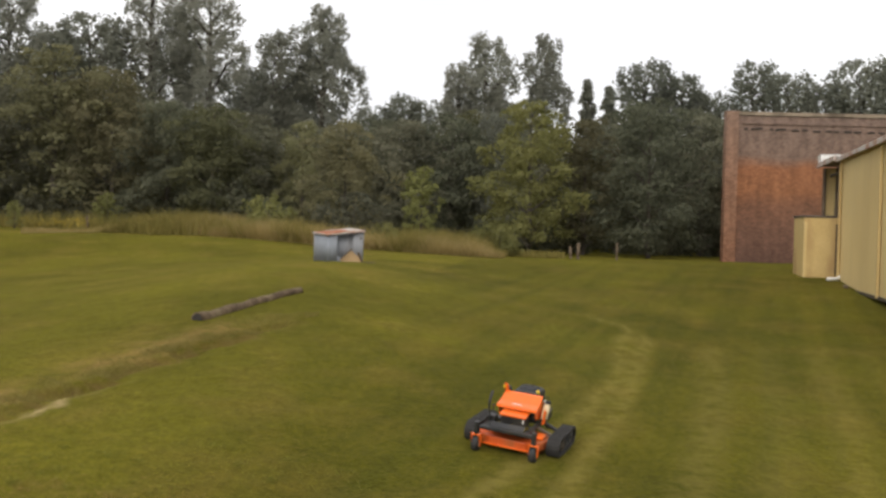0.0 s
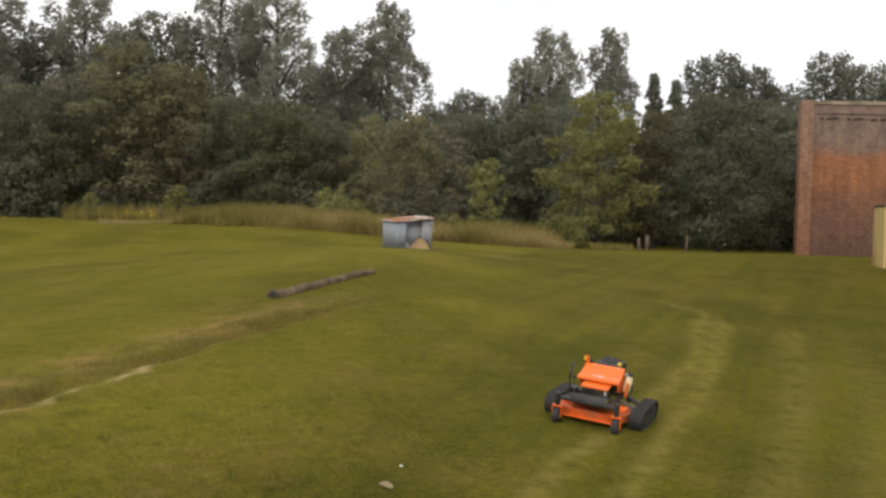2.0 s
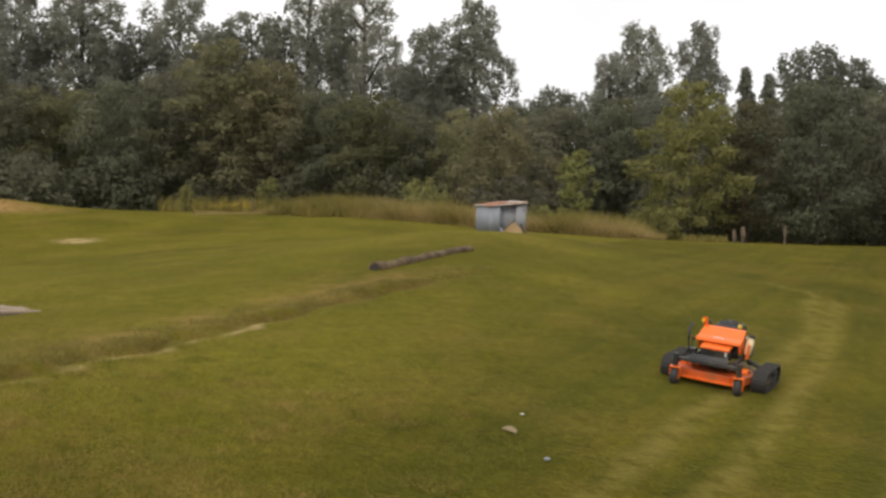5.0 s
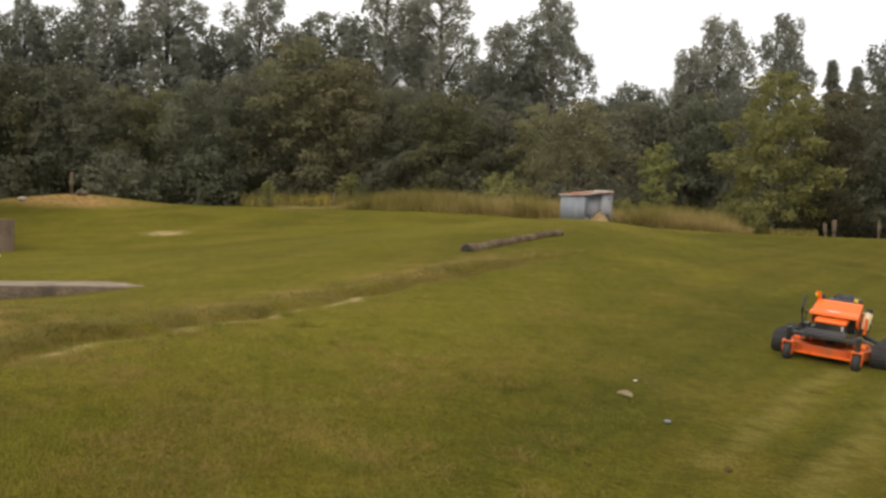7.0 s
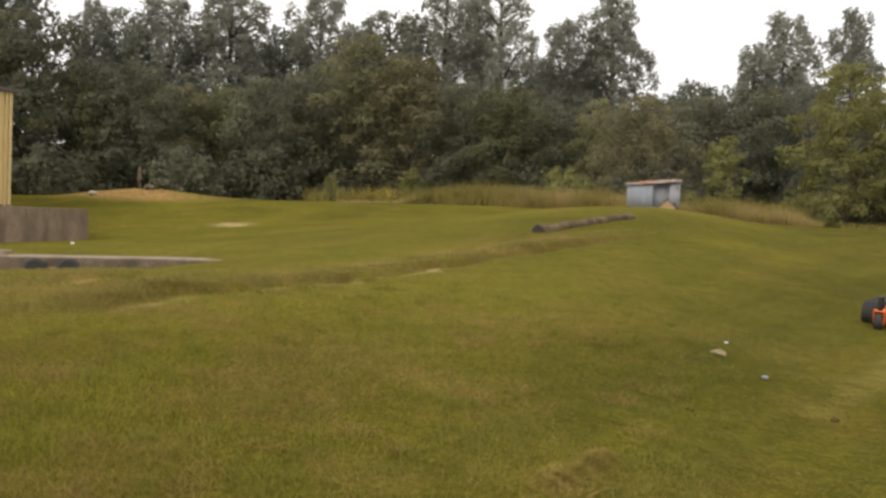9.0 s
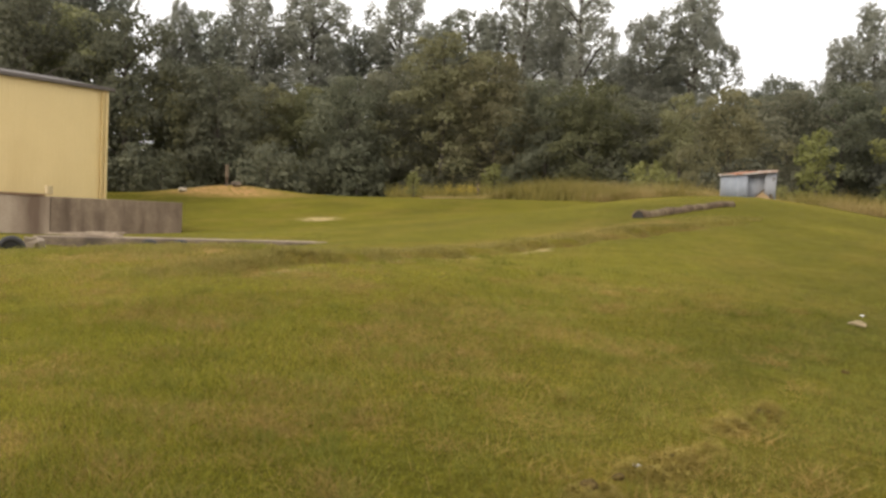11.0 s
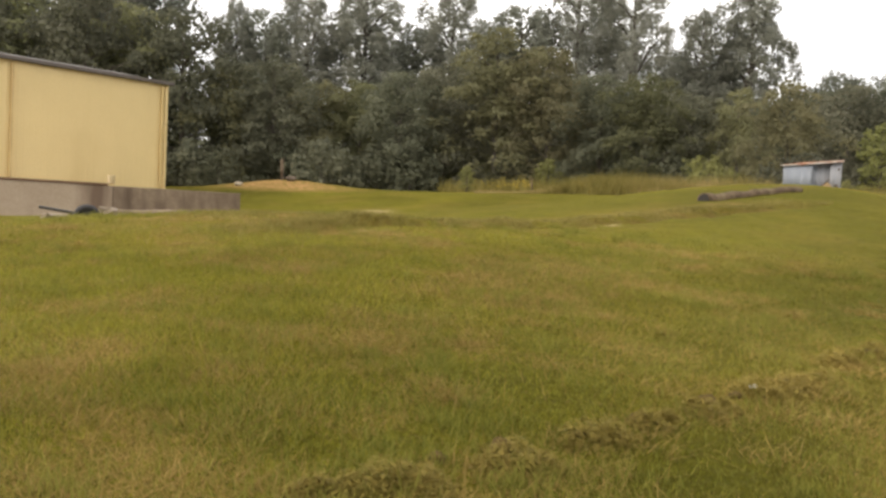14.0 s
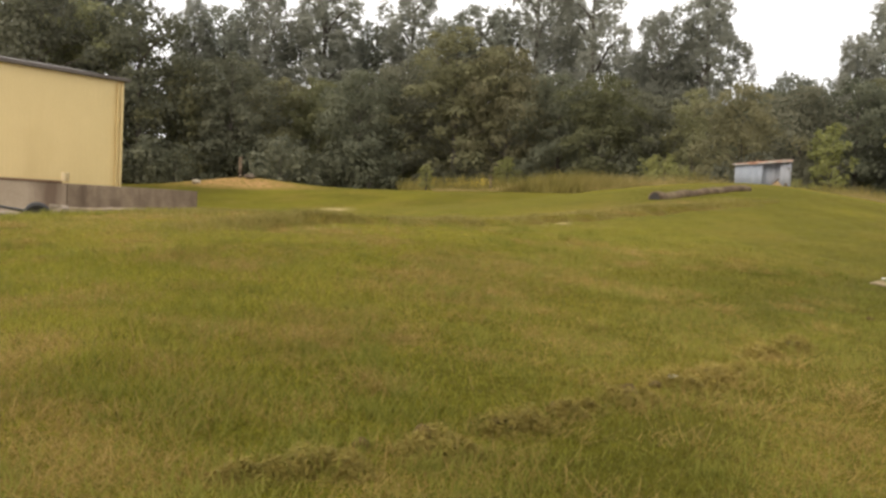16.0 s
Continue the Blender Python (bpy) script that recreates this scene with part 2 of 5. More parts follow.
TYRE = mat("black_rubber", (0.018, 0.017, 0.017), (0.035, 0.033, 0.032), 0.75, 0, 6, 60, 0.3, 0.01)
TREAD = mat("dusty_track_rubber", (0.014, 0.0135, 0.013), (0.036, 0.033, 0.030), 0.8, 0, 8, 60, 0.3, 0.01)
ORANGE = mat("orange_paint", (0.82, 0.135, 0.012), (0.90, 0.17, 0.02), 0.32, 0, 3, 50, 0.02, 0.003)
# deck orange darkened for the machine's shadow on it, with dust patches
DECK_ORANGE_SHADED = mat("shaded_dusty_orange_paint", (0.52, 0.075, 0.010), (0.66, 0.11, 0.016), 0.5, 0, 5, 50, 0.05, 0.003, (0.34, 0.10, 0.03))
BLACK = mat("black_paint", (0.012, 0.012, 0.012), (0.028, 0.027, 0.026), 0.42, 0, 5, 60, 0.05, 0.004, (0.05, 0.042, 0.033))
GREY_STEEL = mat("grey_steel_plate", (0.055, 0.055, 0.057), (0.11, 0.106, 0.10), 0.5, 0.4, 4, 50, 0.05, 0.004, (0.17, 0.13, 0.08))
ALLOY = mat("cast_alloy", (0.42, 0.41, 0.38), (0.58, 0.56, 0.52), 0.4, 0.85, 6, 60, 0.2, 0.005, (0.25, 0.2, 0.14))
PLASTIC = mat("black_plastic", (0.016, 0.016, 0.017), (0.03, 0.03, 0.032), 0.5, 0, 4, 90, 0.12, 0.003)
YELLOW = mat("yellow_plastic", (0.75, 0.47, 0.02), (0.85, 0.56, 0.03), 0.4)
BEIGE = mat("cream_plastic", (0.60, 0.47, 0.27), (0.70, 0.57, 0.36), 0.45)
DARK_VOID = mat("dark_interior", (0.02, 0.017, 0.014), (0.035, 0.03, 0.025), 0.95)
EARTH = mat("root_earth", (0.055, 0.038, 0.015), (0.14, 0.098, 0.036), 1.0, 0, 12, 60, 0.8, 0.02, spec=0.05)
STONE = mat("pale_stone", (0.30, 0.25, 0.17), (0.45, 0.39, 0.29), 0.9, 0, 4, 30, 0.4, 0.02)
DRY_LEAF = mat("dry_leaf", (0.17, 0.13, 0.065), (0.27, 0.21, 0.12), 0.9, 0, 12, 60, 0.4, 0.01)
DECAL = mat("pale_decal", (0.55, 0.53, 0.5), (0.66, 0.64, 0.6), 0.4)


def brick_mat(name, bands, wobble):
    """Brick courses whose colour changes with height: bands of (height, colour), their edges uneven."""
    m = bpy.data.materials.new(name)
    m.use_nodes = True
    n, l = m.node_tree.nodes, m.node_tree.links
    b = n["Principled BSDF"]
    b.inputs["Roughness"].default_value = 0.95
    b.inputs["Specular IOR Level"].default_value = 0.2
    t = n.new("ShaderNodeTexCoord")
    mp = n.new("ShaderNodeMapping")
    mp.inputs["Rotation"].default_value = (radians(90), 0, 0)
    l.new(t.outputs["Object"], mp.inputs[0])
    bk = n.new("ShaderNodeTexBrick")
    bk.inputs["Scale"].default_value = 1.0
    bk.inputs["Brick Width"].default_value, bk.inputs["Row Height"].default_value = 0.21, 0.075
    bk.inputs["Mortar Size"].default_value = 0.006
    bk.inputs["Color1"].default_value, bk.inputs["Color2"].default_value = (0.78, 0.76, 0.74, 1), (1.2, 1.16, 1.12, 1)
    bk.inputs["Mortar"].default_value = (1.15, 1.25, 1.3, 1)
    l.new(mp.outputs[0], bk.inputs["Vector"])
    a = n.new("ShaderNodeTexNoise")
    a.inputs["Scale"].default_value, a.inputs["Detail"].default_value = 0.5, 8.0
    st = n.new("ShaderNodeMapping")
    st.inputs["Scale"].default_value = (0.7, 0.7, 1.6)
    l.new(t.outputs["Object"], st.inputs[0])
    l.new(st.outputs[0], a.inputs["Vector"])
    sx = n.new("ShaderNodeSeparateXYZ")
    l.new(t.outputs["Object"], sx.inputs[0])
    wob = n.new("ShaderNodeMath")
    wob.operation = "MULTIPLY_ADD"
    wob.inputs[1].default_value = wobble
    l.new(a.outputs[0], wob.inputs[0])
    l.new(sx.outputs["Z"], wob.inputs[2])
    mr = n.new("ShaderNodeMapRange")
    mr.inputs["From Min"].default_value, mr.inputs["From Max"].default_value = 0.5 * wobble, 10.0 + 0.5 * wobble
    l.new(wob.outputs[0], mr.inputs[0])
    r = n.new("ShaderNodeValToRGB")
    el = r.color_ramp.elements
    el[0].position, el[0].color = bands[0][0] / 10, (*bands[0][1], 1)
    el[1].position, el[1].color = bands[-1][0] / 10, (*bands[-1][1], 1)
    for z, c in bands[1:-1]:
        el.new(z / 10).color = (*c, 1)
    l.new(mr.outputs[0], r.inputs[0])
    col = r.outputs[0]
    drip = n.new("ShaderNodeMapping")
    drip.inputs["Scale"].default_value = (2.6, 2.6, 0.35)
    l.new(t.outputs["Object"], drip.inputs[0])
    for scale, lo, hi, src in ((1.0, 0.84, 1.08, drip.outputs[0]), (2.2, 0.87, 1.09, t.outputs["Object"])):
        d = n.new("ShaderNodeTexNoise")
        d.inputs["Scale"].default_value, d.inputs["Detail"].default_value = scale, 9.0
        l.new(src, d.inputs["Vector"])
        dr = n.new("ShaderNodeValToRGB")
        dr.color_ramp.elements[0].position, dr.color_ramp.elements[1].position = 0.34, 0.66
        dr.color_ramp.elements[0].color, dr.color_ramp.elements[1].color = (lo, lo, lo, 1), (hi, hi, hi, 1)
        l.new(d.outputs[0], dr.inputs[0])
        mx = n.new("ShaderNodeMixRGB")
        mx.blend_type = "MULTIPLY"
        mx.inputs[0].default_value = 1.0
        l.new(col, mx.inputs[1])
        l.new(dr.outputs[0], mx.inputs[2])
        col = mx.outputs[0]
    mx = n.new("ShaderNodeMixRGB")
    mx.blend_type = "MULTIPLY"
    mx.inputs[0].default_value = 1.0
    l.new(col, mx.inputs[1])
    l.new(bk.outputs[0], mx.inputs[2])
    l.new(mx.outputs[0], b.inputs["Base Color"])
    bp = n.new("ShaderNodeBump")
    bp.inputs["Strength"].default_value, bp.inputs["Distance"].default_value = 0.4, 0.01
    l.new(bk.outputs["Fac"], bp.inputs["Height"])
    l.new(bp.outputs[0], b.inputs["Normal"])
    return m


# worn brown brick low down, an orange band, and an old grey coat on the upper wall
BRICK = brick_mat("old_brick", ((0.0, (0.12, 0.068, 0.052)), (2.4, (0.165, 0.088, 0.06)), (3.6, (0.19, 0.095, 0.06)), (4.6, (0.265, 0.118, 0.06)), (5.9, (0.275, 0.12, 0.062)),
                                (6.7, (0.205, 0.138, 0.108)), (9.3, (0.185, 0.132, 0.108))), 1.3)
PIER_BRICK = brick_mat("pier_brick", ((0.0, (0.21, 0.105, 0.065)), (5.0, (0.25, 0.135, 0.088)), (9.4, (0.25, 0.165, 0.125))), 2.0)


# ---- building blocks ----
def part(name, bm, material, parent=None, label="", smooth=False):
    """Links a bmesh as one mesh object, under a thing or a part."""
    me = bpy.data.meshes.new(name)
    if smooth:
        for fc in bm.faces:
            fc.smooth = True
    bm.to_mesh(me)
    bm.free()
    me.materials.append(material)
    ob = new(name, me)
    if parent:
        ob.parent = parent
    if label:
        ob["label"] = label
    return ob


def thing(name, m, label, category, group="", kind=""):
    ob = new(name)
    ob.empty_display_size = 0.1
    ob.matrix_world = m
    return tagged(ob, label, category, group, kind)


def box(sx, sy, sz, m=None, bevel=0.006, bm=None):
    """A bevelled box of full sizes, centred, at the pose m."""
    b2 = bmesh.new()
    bmesh.ops.create_cube(b2, size=1.0, matrix=Matrix.Diagonal((sx, sy, sz, 1)))
    if bevel:
        bmesh.ops.bevel(b2, geom=b2.edges[:], offset=min(bevel, 0.4 * min(sx, sy, sz)), segments=2, affect="EDGES", profile=0.6)
    if m is not None:
        b2.transform(m)
    return join(bm, b2)


def join(bm, b2):
    if bm is None:
        return b2
    me = bpy.data.meshes.new("tmp")
    b2.to_mesh(me)
    b2.free()
    bm.from_mesh(me)
    bpy.data.meshes.remove(me)
    return bm


def rod(p, q, r, bm=None, seg=12, r2=None):
    """A round bar from p to q."""
    p, q = Vector(p), Vector(q)
    b2 = bmesh.new()
    bmesh.ops.create_cone(b2, cap_ends=True, segments=seg, radius1=r, radius2=r if r2 is None else r2, depth=(q - p).length)
    b2.transform(Matrix.Translation((p + q) / 2) @ (q - p).to_track_quat("Z", "Y").to_matrix().to_4x4())
    return join(bm, b2)


def tube(points, r, bm=None, seg=10, radii=None):
    """A round tube along a bent line."""
    b2 = bmesh.new()
    pts = [Vector(p) for p in points]
    rings = []
    for k, p in enumerate(pts):
        d = (pts[min(k + 1, len(pts) - 1)] - pts[max(k - 1, 0)]).normalized()
        q = d.to_track_quat("Z", "Y")
        rk = radii[k] if radii else r
        rings.append([b2.verts.new(p + q @ Vector((rk * math.cos(a), rk * math.sin(a), 0))) for a in (2 * math.pi * j / seg for j in range(seg))])
    for a, b in zip(rings, rings[1:]):
        for j in range(seg):
            b2.faces.new((a[j], a[(j + 1) % seg], b[(j + 1) % seg], b[j]))
    b2.faces.new(rings[0][::-1])
    b2.faces.new(rings[-1])
    return join(bm, b2)


def prism(outline, depth, m=None, bevel=0.0, bm=None):
    """An outline in x, z pushed along y by depth, centred on y = 0."""
    b2 = bmesh.new()
    a = [b2.verts.new((x, -depth / 2, z)) for x, z in outline]
    b = [b2.verts.new((x, depth / 2, z)) for x, z in outline]
    n = len(outline)
    b2.faces.new(a)
    b2.faces.new(b[::-1])
    for j in range(n):
        b2.faces.new((a[(j + 1) % n], a[j], b[j], b[(j + 1) % n]))
    bmesh.ops.recalc_face_normals(b2, faces=b2.faces[:])
    if bevel:
        bmesh.ops.bevel(b2, geom=b2.edges[:], offset=bevel, segments=2, affect="EDGES", profile=0.6)
    if m is not None:
        b2.transform(m)
    return join(bm, b2)


def lathe(profile, m=None, seg=28, bm=None):
    """A body turned about z from (radius, height) pairs."""
    b2 = bmesh.new()
    rings = [[b2.verts.new((max(r, 1e-4) * math.cos(a), max(r, 1e-4) * math.sin(a), z)) for a in (2 * math.pi * j / seg for j in range(seg))] for r, z in profile]
    for a, b in zip(rings, rings[1:]):
        for j in range(seg):
            b2.faces.new((a[j], a[(j + 1) % seg], b[(j + 1) % seg], b[j]))
    b2.faces.new(rings[0][::-1])
    b2.faces.new(rings[-1])
    bmesh.ops.recalc_face_normals(b2, faces=b2.faces[:])
    if m is not None:
        b2.transform(m)
    return join(bm, b2)


def raw_mesh(name, verts, faces, material):
    """A mesh from numpy arrays: verts (n, 3), faces (m, k)."""
    me = bpy.data.meshes.new(name)
    k = faces.shape[1]
    me.vertices.add(len(verts))
    me.vertices.foreach_set("co", verts.astype(np.float32).ravel())
    me.loops.add(faces.size)
    me.loops.foreach_set("vertex_index", faces.astype(np.int32).ravel())
    me.polygons.add(len(faces))
    me.polygons.foreach_set("loop_start", np.arange(0, faces.size, k, dtype=np.int32))
    me.polygons.foreach_set("loop_total", np.full(len(faces), k, dtype=np.int32))
    me.materials.append(material)
    me.update(calc_edges=True)
    return me


# ---- the lie of the land ----
def height(x, y):
    x, y = np.asarray(x, float), np.asarray(y, float)
    near = 0.4333 - 0.3817 * np.tanh((x + 1) / 3.3973) + 0.0698 * np.minimum(y, 90.0)
    far = 3.1135 + 0.0024 * np.clip(x, -120, 120)
    z = np.minimum(near, far) - np.log1p(np.exp(-5.0 * np.abs(near - far))) / 5.0
    z = z + 0.71 * np.exp(-(((x + 4.5) / 6) ** 2) - ((y - 28.95) / 9) ** 2)
    z = z + 1.15 / (1 + np.exp(-np.clip((y - 46.5) / 2.5, -40, 40))) / (1 + np.exp(np.clip((x + 6) / 4, -40, 40)))
    z = z - 1.4225 * np.exp(-(((x + 26.77) / 13) ** 2) - ((y - 29.86) / 13) ** 2)
    # low crest before the kerb
    z = z + 0.29 * np.exp(-(((x + 8.8) / 4.0) ** 2) - ((y - 8.8) / 3.4) ** 2)
    # hollow where the trailer has sunk
    z = z - 0.24 * np.exp(-(((x + 12.6) / 2.4) ** 2) - ((y - 14.5) / 2.2) ** 2)
    # added bank far behind the trees, blocking bright sky between their feet
    z = z + 3.2 / (1 + np.exp(-np.clip((np.hypot(x, y) - 126) / 2.0, -40, 40)))
    # spoil heap by the post
    z = z + 0.62 * np.exp(-(((x + 39.0) / 4.5) ** 2) - ((y - 52.5) / 3.0) ** 2)
    return z


def unevenness(x, y):
    waves = 0.010 * np.sin(1.3 * x + 0.7 * y) * np.sin(0.9 * y - 0.5 * x) + 0.008 * np.sin(3.1 * x + 1.0) * np.sin(2.7 * y) + 0.008 * np.sin(6.3 * x - 2.1 * y) * np.sin(5.2 * y + 1.7 * x)
    # the wash: a narrow gully under a low ragged bank on its uphill side
    d, t = line_offset(x, y, WASH)
    d = d + 0.10 * np.sin(3.3 * y) + 0.06 * np.sin(7.9 * y + 2.0)
    fade = np.clip(12 * t, 0, 1) * np.clip(5 * (1 - t), 0, 1) * (0.7 + 0.3 * np.sin(2.1 * y + 0.6))
    bank = np.clip(d / 0.22, 0, 1) * np.exp(-np.clip(d - 0.25, 0, 9) / 0.7)
    return waves + fade * (0.085 * bank - 0.10 * np.exp(-((d + 0.04) / 0.17) ** 2))


def ground_z(x, y):
    return float(height(x, y) + unevenness(x, y))


def near_line(x, y, line, width):
    """1 on a bent line, falling to 0 at its edge."""
    d = np.full(np.shape(x), 1e9)
    for (ax, ay), (bx, by) in zip(line, line[1:]):
        ux, uy = bx - ax, by - ay
        k = np.clip(((x - ax) * ux + (y - ay) * uy) / (ux * ux + uy * uy), 0, 1)
        d = np.minimum(d, np.hypot(x - ax - k * ux, y - ay - k * uy))
    return np.clip(1.4 - d / width, 0, 1)


def line_offset(x, y, line):
    """Signed distance from a bent line (positive to its left) and the share of its length reached."""
    x, y = np.asarray(x, float), np.asarray(y, float)
    best, side, along = np.full(x.shape, 1e9), np.zeros(x.shape), np.zeros(x.shape)
    n = len(line) - 1
    for j, ((ax, ay), (bx, by)) in enumerate(zip(line, line[1:])):
        ux, uy = bx - ax, by - ay
        k = np.clip(((x - ax) * ux + (y - ay) * uy) / (ux * ux + uy * uy), 0, 1)
        d = np.hypot(x - ax - k * ux, y - ay - k * uy)
        s = np.sign(ux * (y - ay) - uy * (x - ax))
        hit = d < best
        best, side, along = np.where(hit, d, best), np.where(hit, s, side), np.where(hit, (j + k) / n, along)
    return best * side, along


def lumps(x, y, size, seed):
    """Smooth random patches between 0 and 1, about one size across, in three octaves."""
    rng = np.random.default_rng(seed)
    grid = rng.random((64, 64))
    total, weight = np.zeros(np.shape(x)), 0.0
    for o in range(3):
        u, v = np.asarray(x) / size * 2 ** o + 17.3 * o, np.asarray(y) / size * 2 ** o + 5.1 * o
        i, j = np.floor(u).astype(int), np.floor(v).astype(int)
        a, b = u - i, v - j
        a, b = a * a * (3 - 2 * a), b * b * (3 - 2 * b)
        g = lambda p, q: grid[p % 64, q % 64]
        total = total + 0.5 ** o * ((g(i, j) * (1 - a) + g(i + 1, j) * a) * (1 - b) + (g(i, j + 1) * (1 - a) + g(i + 1, j + 1) * a) * b)
        weight += 0.5 ** o
    return total / weight


WASH = ((-7.3, 7.4), (-7.0, 8.4), (-6.75, 9.7), (-6.55, 11.2), (-6.3, 12.5), (-6.1, 13.8), (-5.7, 15.2), (-5.3, 16.6), (-4.8, 18.0), (-4.2, 19.3), (-3.6, 20.7), (-2.9, 22.4))
MOWN_EDGE = ((-4.6, 0.0), (-4.8, 5.0), (-4.5, 9.0), (-3.8, 14.0), (-2.6, 20.0), (-1.2, 32.0))
LANE_A = ((0.5, 8.5), (1.45, 11.0), (1.98, 12.6), (3.2, 16.4), (4.0, 19.0), (5.4, 24.8), (5.2, 27.0), (4.3, 28.5))
LANE_B = ((-0.3, 8.8), (0.9, 12.4), (1.95, 15.0), (3.0, 17.6), (4.0, 20.5), (4.9, 25.5))


def build_ground():
    u = np.linspace(-1, 1, 400)
    xs = -4.0 + 2.6 * np.sinh(u * 5.75)
    v = np.linspace(-1, 1, 480)
    ys = 14.0 + 5.0 * np.sinh(v * 5.1)
    gx, gy = np.meshgrid(xs, ys)
    gz = height(gx, gy) + unevenness(gx, gy)
    verts = np.stack([gx, gy, gz], -1).reshape(-1, 3)
    i = np.arange(len(xs) - 1)
    j = np.arange(len(ys) - 1)
    ii, jj = np.meshgrid(i, j)
    a = (jj * len(xs) + ii).ravel()
    faces = np.stack([a, a + 1, a + 1 + len(xs), a + len(xs)], -1)
    me = raw_mesh("ground", verts, faces, LAWN)
    me.polygons.foreach_set("use_smooth", np.ones(len(faces), dtype=bool))
    lane = 0.5 * np.maximum(near_line(gx, gy, LANE_A, 0.2), near_line(gx, gy, LANE_B, 0.2))
    for k in range(5):
        edge = tuple((x + 1.6 + 1.15 * k + 0.12 * k * (y - 10) / 10, y - 0.5) for x, y in LANE_A[:6])
        lane = np.maximum(lane, (0.36, 0.2, 0.3, 0.16, 0.24)[k] * near_line(gx, gy, edge, 0.32))
    mown = np.clip((line_offset(gx, gy, MOWN_EDGE)[0] * -1 + 1.0) / 4.0, 0, 1) * np.clip((62 - gy) / 20, 0, 1)
    heap = np.clip(1.5 * np.exp(-(((gx + 37.8) / 5.4) ** 2) - ((gy - 50.3) / 2.3) ** 2) - 0.2, 0, 1) * (0.45 + 0.75 * lumps(gx, gy, 1.6, 31))
    d, t = line_offset(gx, gy, WASH)
    d = d + 0.10 * np.sin(3.3 * gy) + 0.06 * np.sin(7.9 * gy + 2.0)
    ends = np.clip(4 * t, 0.15, 1) * np.clip(5 * (1 - t), 0, 1)
    dry = ends * 0.55 * np.clip(1 - np.abs(d - 0.7) / 0.95, 0, 1) * np.clip(1.7 * lumps(gx, gy, 0.9, 32) - 0.3, 0, 1)
    rough = np.exp(-(((gx + 8.6) / 1.9) ** 2) - ((gy - 9.6) / 1.7) ** 2) * np.clip(2.2 * lumps(gx, gy, 0.8, 33) - 0.75, 0, 0.7)
    ditch = ends * np.clip(1.2 - np.abs(d - 0.04) / 0.15, 0, 0.85) * np.clip(0.35 + 1.1 * lumps(gx, gy, 1.2, 34), 0.4, 1)
    pale = np.clip(2 * np.exp(-(((gx + 25.1 + 0.4 * (gy - 40.6)) / 1.0) ** 2) - ((gy - 40.6) / 0.9) ** 2) - 0.4, 0, 1)
    bare = np.clip(1.3 - np.abs(d + 0.22) / 0.14, 0, 1) * np.clip(3.2 * lumps(gx, gy, 1.1, 35) - 1.2, 0, 1) * np.clip((0.62 - t) / 0.2, 0, 1) * np.clip(10 * t, 0, 1)
    soil = np.maximum(bare, pale)
    for name, value in (("lane", lane), ("straw", np.maximum(heap, np.maximum(dry, rough))), ("ditch", ditch), ("soil", soil), ("mown", mown)):
        me.attributes.new(name, "FLOAT", "POINT").data.foreach_set("value", value.astype(np.float32).ravel())
    return tagged(new("ground", me), "sloping mown lawn, olive green with straw patches", "lawn", kind="structure")


build_ground()


# ---- buildings and walls ----
def siding(length, tall, pitch=0.3, m=None):
    """A ribbed sheet wall in x and z, its face towards -y: flat pans with trapezoid ribs."""
    b2 = bmesh.new()
    line = []
    for k in range(int(length / pitch)):
        x = k * pitch
        line += [(x, 0.0), (x + pitch - 0.09, 0.0), (x + pitch - 0.065, -0.009), (x + pitch - 0.025, -0.009)]
    line += [(length, 0.0), (length, 0.12), (0.0, 0.12)]
    low = [b2.verts.new((x, y, 0)) for x, y in line]
    top = [b2.verts.new((x, y, tall)) for x, y in line]
    n = len(line)
    for k in range(n):
        b2.faces.new((low[k], low[(k + 1) % n], top[(k + 1) % n], top[k]))
    b2.faces.new(low[::-1])
    b2.faces.new(top)
    bmesh.ops.recalc_face_normals(b2, faces=b2.faces[:])
    if m is not None:
        b2.transform(m)
    return b2


def metal_hall(name, m, length, depth, tall, label, trim, rise=1.2):
    """A hall of ribbed sheet: local x along the front wall, front towards -y, the floor at z 0."""
    hall = thing(name, m, label, "building")
    part("front_wall", siding(length, tall), CREAM, hall)
    part("end_wall", siding(depth, tall, m=pose(length, 0.13, 0, 0, 0, 90)), CREAM, hall)
    part("end_wall", siding(depth, tall, m=pose(0, depth + 0.13, 0, 0, 0, -90)), CREAM, hall)
    part("back_wall", siding(length, tall, m=pose(length, depth + 0.26, 0, 0, 0, 180)), CREAM, hall)
    roof = prism([(-0.25, 0), (depth + 0.45, 0), (depth / 2 + 0.1, rise)], length + 0.5, pose(length / 2, 0, tall + 0.012, 0, 0, 90), 0.0)
    part("roof", roof, GUTTER, hall, "low dark metal roof")
    part("gutter", box(length + 0.6, 0.16, 0.2, pose(length / 2, -0.17, tall - 0.02), 0.03), trim, hall, "eave gutter")
    for x in (0.35, length * 0.34, length * 0.645, length - 0.35):
        part("downspout", box(0.13, 0.1, tall - 0.2, pose(x, -0.09, tall / 2 - 0.06), 0.02), CREAM_DARK, hall)
    for x in (0.06, length - 0.06):
        part("corner_trim", box(0.16, 0.05, tall - 0.03, pose(x, -0.055, tall / 2), 0.01), CREAM, hall)
    part("base_trim", box(length, 0.05, 0.12, pose(length / 2, -0.06, 0.06), 0.01), GUTTER, hall)
    return hall


